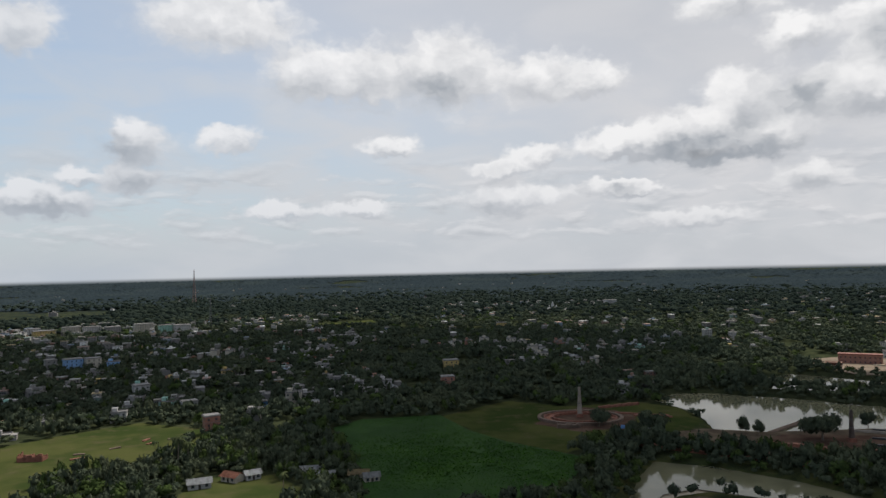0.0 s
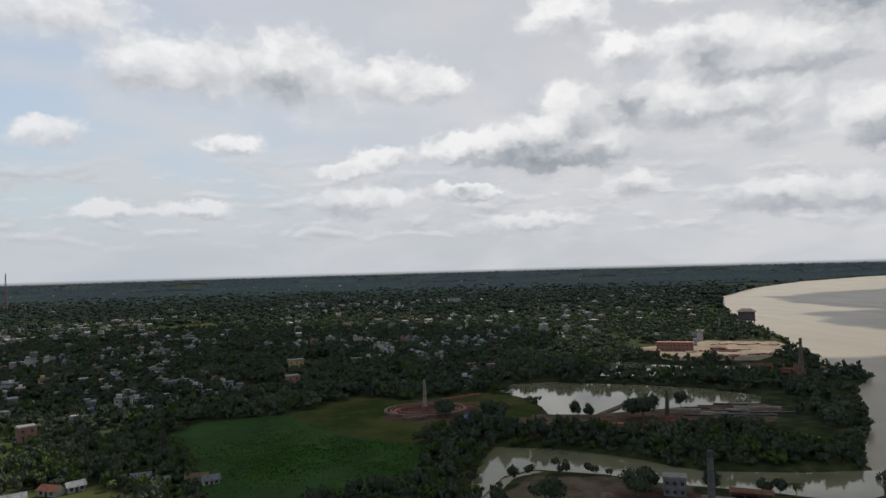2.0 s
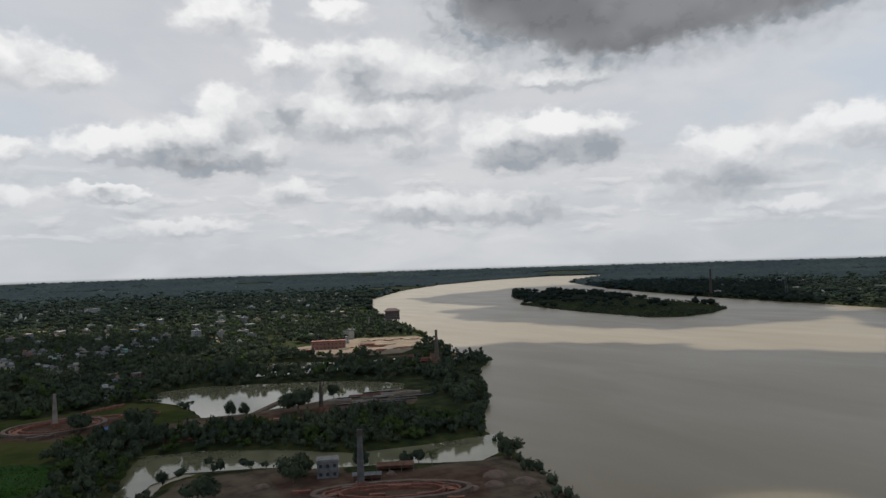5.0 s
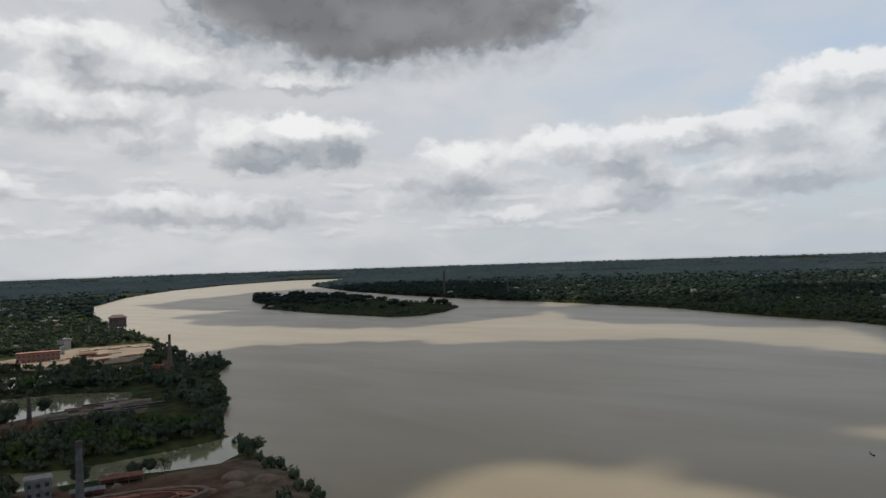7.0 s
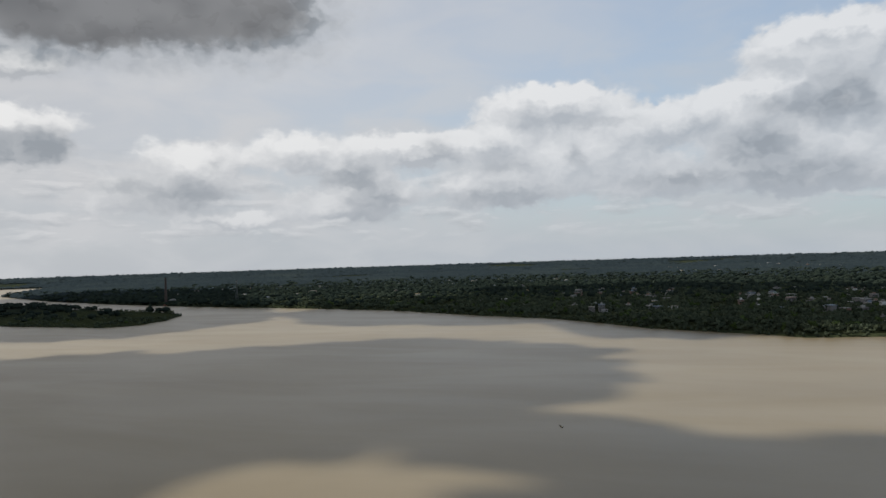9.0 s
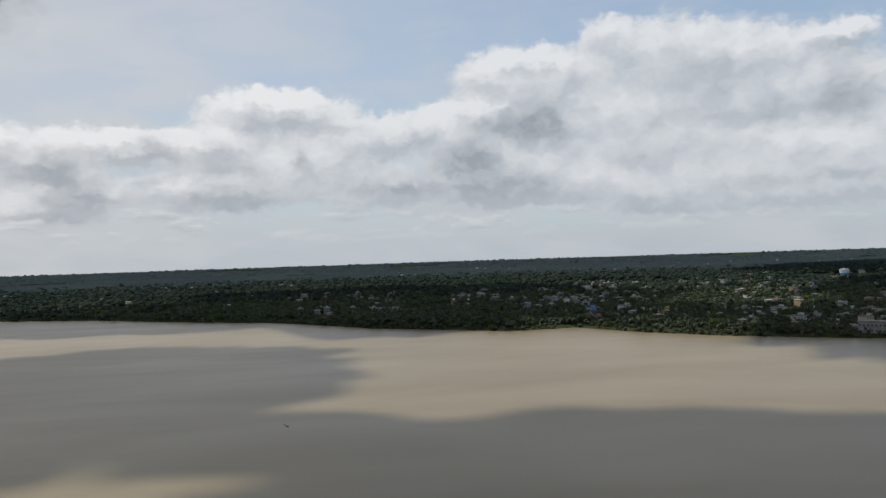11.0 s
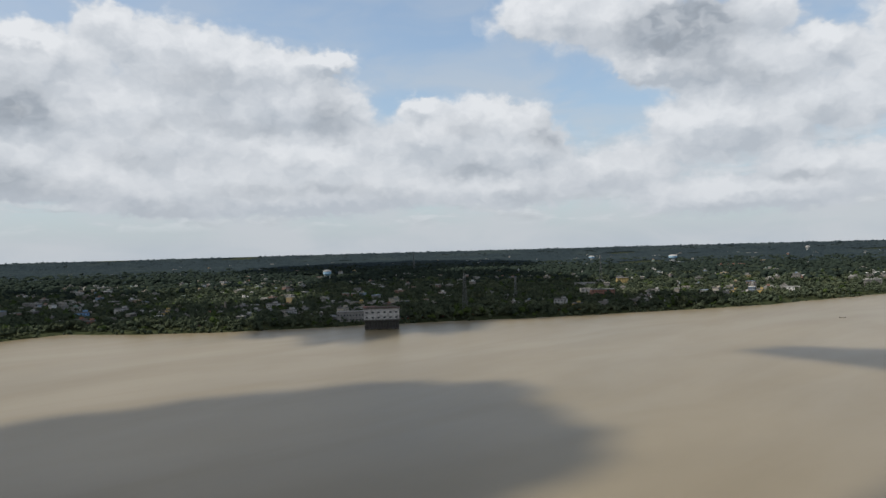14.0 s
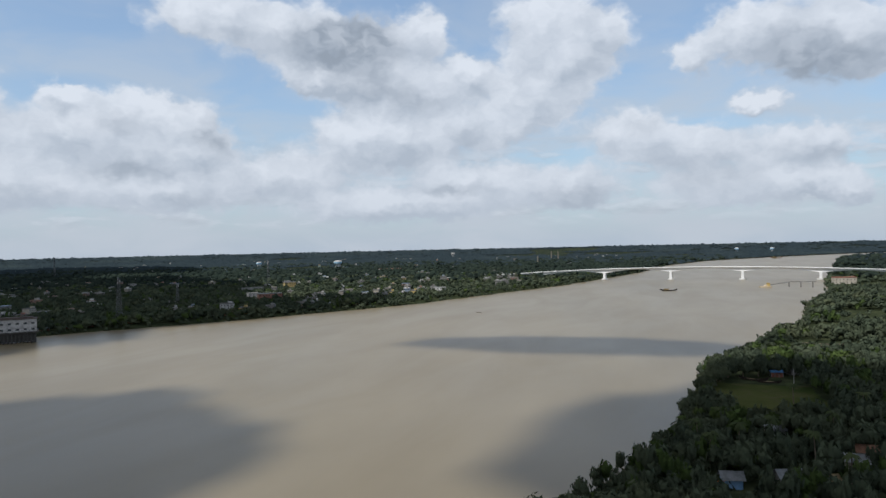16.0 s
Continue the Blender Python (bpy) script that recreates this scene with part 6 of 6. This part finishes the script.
boat(12, -1040, 23, 184, "large dark wooden cargo boat on the river")
boat(333, 37, 4.5, 30, "small dark rowing boat on the river", False)
boat(-17, -315, 8, 70, "pale wooden boat moored at the bank", False, 0.0, GREYWALL)
boat(-15, -300, 9, 60, "dark wooden boat moored at the bank")
boat(-14, -294, 8, 55, "brown wooden boat moored at the bank", False)
boat(-44, -362, 13, 165, "black wooden boat hauled out on the grass", False, 2.3)
boat(-50, -357, 11, 175, "black wooden boat hauled out on the grass", False, 2.3)
boat(-319, -2867, 40, 170, "long cargo boat far down the river", True, 0.0, RUST)
boat(190, -700, 5, 20, "small dark boat far out on the river", False)


def loading_jetty():
    e = thing("loading_jetty", -119, -1113, 0, 10, "sand-loading barge with a long conveyor on posts", "jetty")
    bm = bmesh.new()
    box(bm, 0, 0, -0.6, 16, 7, 2.4, 0, 1.05)
    part("barge", bm, SAND, e, "sand-laden barge")
    bm = bmesh.new()
    tube(bm, [(3.0, 1.8), (1.6, 3.4), (0.2, 4.6)], 10)
    part("sand", bm, SAND, e)
    bm = bmesh.new()
    box(bm, -4, 0, 1.8, 4, 4, 4.5)
    box(bm, -4, 0, 6.3, 4.8, 4.8, 0.3)
    part("cabin", bm, YELLOW, e)
    bm = bmesh.new()
    rod(bm, (-6, 0, 3.5), (-34, -6, 7.5), 0.5)
    rod(bm, (-34, -6, 7.5), (-66, 8, 8.0), 0.5)
    part("conveyor", bm, STEEL, e)
    for x, y in ((-34, -6), (-48, 0), (-62, 6)):
        bm = bmesh.new()
        box(bm, x, y, -3, 1.4, 1.4, 10.6)
        part("post", bm, CONCRETE, e)


loading_jetty()


# ---------------------------------------------------------------- the near right bank
def pole(x, y, h, mat, label):
    e = thing("pole", x, y, at_ground(x, y), 0, label, "pole", "poles")
    bm = bmesh.new()
    tube(bm, [(0.16, -0.8), (0.11, h)], 8)
    part("shaft", bm, mat, e)
    bm = bmesh.new()
    box(bm, 0, 0, h - 0.6, 1.2, 0.1, 0.1)
    part("crossbar", bm, STEEL, e)


pole(-60, -352, 7.5, WHITE, "white pole at the edge of the clearing")
pole(-52, -246, 6.5, WHITE, "white pole between the trees")
open_shed(-55, -374, 6, 4, 2.4, 8, TARP_BLUE, "small shed with a pale blue sheet roof")
for x, y, w, d, mat, wall, t, label in ((-41, -209, 7, 5, TIN, GREYWALL, 20, "low house with a bright tin roof under palms"), (-49, -206, 6, 4, STRAW, CREAM, 25, "low house with a straw roof"),
                                        (-60, -228, 7, 5, TIN, CREAM, -12, "low house with a grey tin roof"), (-67, -239, 8, 5, RUST, GREYWALL, -8, "low house with a rusty roof"),
                                        (-42, -259, 6, 4, TIN, GREYWALL, 30, "low house with a dull tin roof"), (-26, -203, 5, 4, TIN, BLUE, 10, "small house with laundry beside it"),
                                        (-114, 330, 9, 5, TIN, CREAM, 15, "low house with a tin roof by the field"), (-104, 322, 8, 5, TIN, GREYWALL, 20, "low house with a pale roof by the field"),
                                        (-89, 326, 9, 5, STRAW, CREAM, 10, "low house with a straw roof by the field"), (-82, 322, 7, 5, TIN, CREAM, 25, "low house with a tin roof by the green"),
                                        (-159, 307, 10, 6, TIN, WHITE, 30, "low white house with a pale roof"), (-148, 318, 9, 6, TILE, CREAM, -20, "low house with a tile roof"),
                                        (-140, 322, 7, 5, TIN, WHITE, 40, "low white house with a tin roof")):
    h = tin_house(w, d, mat, wall, label, "low houses under the palms")
    h.matrix_world = pose(x, y, at_ground(x, y), 0, 0, t)
bm = bmesh.new()
box(bm, 0, 0, 0, 2.6, 0.05, 1.6)
box(bm, -1.35, 0, -0.8, 0.1, 0.1, 2.6)
box(bm, 1.35, 0, -0.8, 0.1, 0.1, 2.6)
ob = part("hung_sheet", bm, ORANGE_SHEET)
ob.matrix_world = pose(-23, -201, at_ground(-23, -201) + 0.9, -30, 0, 20)
tagged(ob, "bright orange cloth hung between two posts", "cloth")


def ruin(x, y):
    e = thing("ruin", x, y, at_ground(x, y), 12, "roofless brick ruin in the meadow", "ruin")
    for k, (cx, cy, w, d, hh) in enumerate(((0, -3, 13, 0.5, 3.4), (0, 3, 13, 0.5, 2.6), (-6.4, 0, 0.5, 6, 4.2), (6.4, 0, 0.5, 6, 3.0), (0, 0, 0.5, 6, 3.6), (-3, 0, 0.5, 6, 2.8))):
        bm = bmesh.new()
        n_seg = 5
        for j in range(n_seg):
            f = (j + 0.5) / n_seg - 0.5
            box(bm, cx + (f * w if w > d else 0), cy + (f * d if d > w else 0), -0.6, (w / n_seg - 0.01) if w > d else w, (d / n_seg - 0.01) if d > w else d,
                0.6 + hh * (0.65 + 0.45 * ((j * 7 + k * 3) % 5) / 5))
        part("wall", bm, BRICK, e)


ruin(-274, 346)
for i, (x, y, l) in enumerate(((-255, 358, 6), (-250, 349, 7), (-243, 372, 6), (-228, 385, 7), (-222, 396, 6), (-236, 392, 6))):
    brick_stack(x, y, l, 1.6, 0.7, 20 + 13 * i, (SOILBRICK, BRICK)[i % 2], "low pile of bricks and rubble in the meadow", 200 + i)
# the causeway through the middle pond
bm = bmesh.new()
rod(bm, (123, 430, 0.4), (153, 463, 0.4), 1.7, 6)
ob = part("causeway", bm, SOILBRICK)
tagged(ob, "narrow earth causeway across the pond", "causeway", kind="structure")


# ---------------------------------------------------------------- water plants
def hyacinth_bed():
    """Floating leaves over the green backwater: many small tilted blades."""
    g = np.random.default_rng(12)
    xs, ys = np.array(HYACINTH).T
    x, y = g.uniform(xs.min(), xs.max(), 60000), g.uniform(ys.min(), ys.max(), 60000)
    keep = signed(x, y, HYACINTH) < g.uniform(-6, 0.5, len(x))
    keep &= fbm(x / 9.0, y / 9.0, 3, 77) > 0.30
    x, y = x[keep], y[keep]
    n = len(x)
    s = g.uniform(0.35, 0.8, n)
    a = g.uniform(0, 6.28, n)
    z = 2.45 + (fbm(x / 60.0, y / 60.0, 3, 9) - 0.5) * 0.9
    c, w = np.cos(a) * s, np.sin(a) * s
    up = g.uniform(0.15, 0.7, n)
    v = np.stack([np.stack([x - c, y - w, z], -1), np.stack([x + c, y + w, z], -1), np.stack([x - w * 1.2, y + c * 1.2, z + up], -1)], 1).reshape(-1, 3)
    f = np.arange(3 * n).reshape(-1, 3)
    tagged(new("water_hyacinth", mesh_from("water_hyacinth", v, f, HYACINTH_LEAF)), "dense bright green water hyacinth covering a backwater", "water plants", kind="stuff")
    sheet("water_plants", HYACINTH, 2.75, HYACINTH_MAT, "closed green mat of floating water plants", 0.0)


def plant_mat(n):
    p = place(n)
    big, fine = n.noise(p, 0.03, 4.0, 0.6), n.noise(p, 1.3, 4.0, 0.65)
    c = n.mix(n.ramp(big, 0.35, 0.65), rgb(0.016, 0.040, 0.010), rgb(0.026, 0.06, 0.014))
    c = n.mix(n.ramp(fine, 0.45, 0.7), c, rgb(0.02, 0.05, 0.015))
    return surface(n, c, 0.9, fine, 0.7, 0.3, **{"Specular IOR Level": 0.05})


HYACINTH_MAT = material("floating_plants", plant_mat)
HYACINTH_LEAF = leaf_material("hyacinth_leaves", (0.02, 0.048, 0.010), (0.033, 0.076, 0.014), (0.05, 0.10, 0.02), 0.03)
hyacinth_bed()
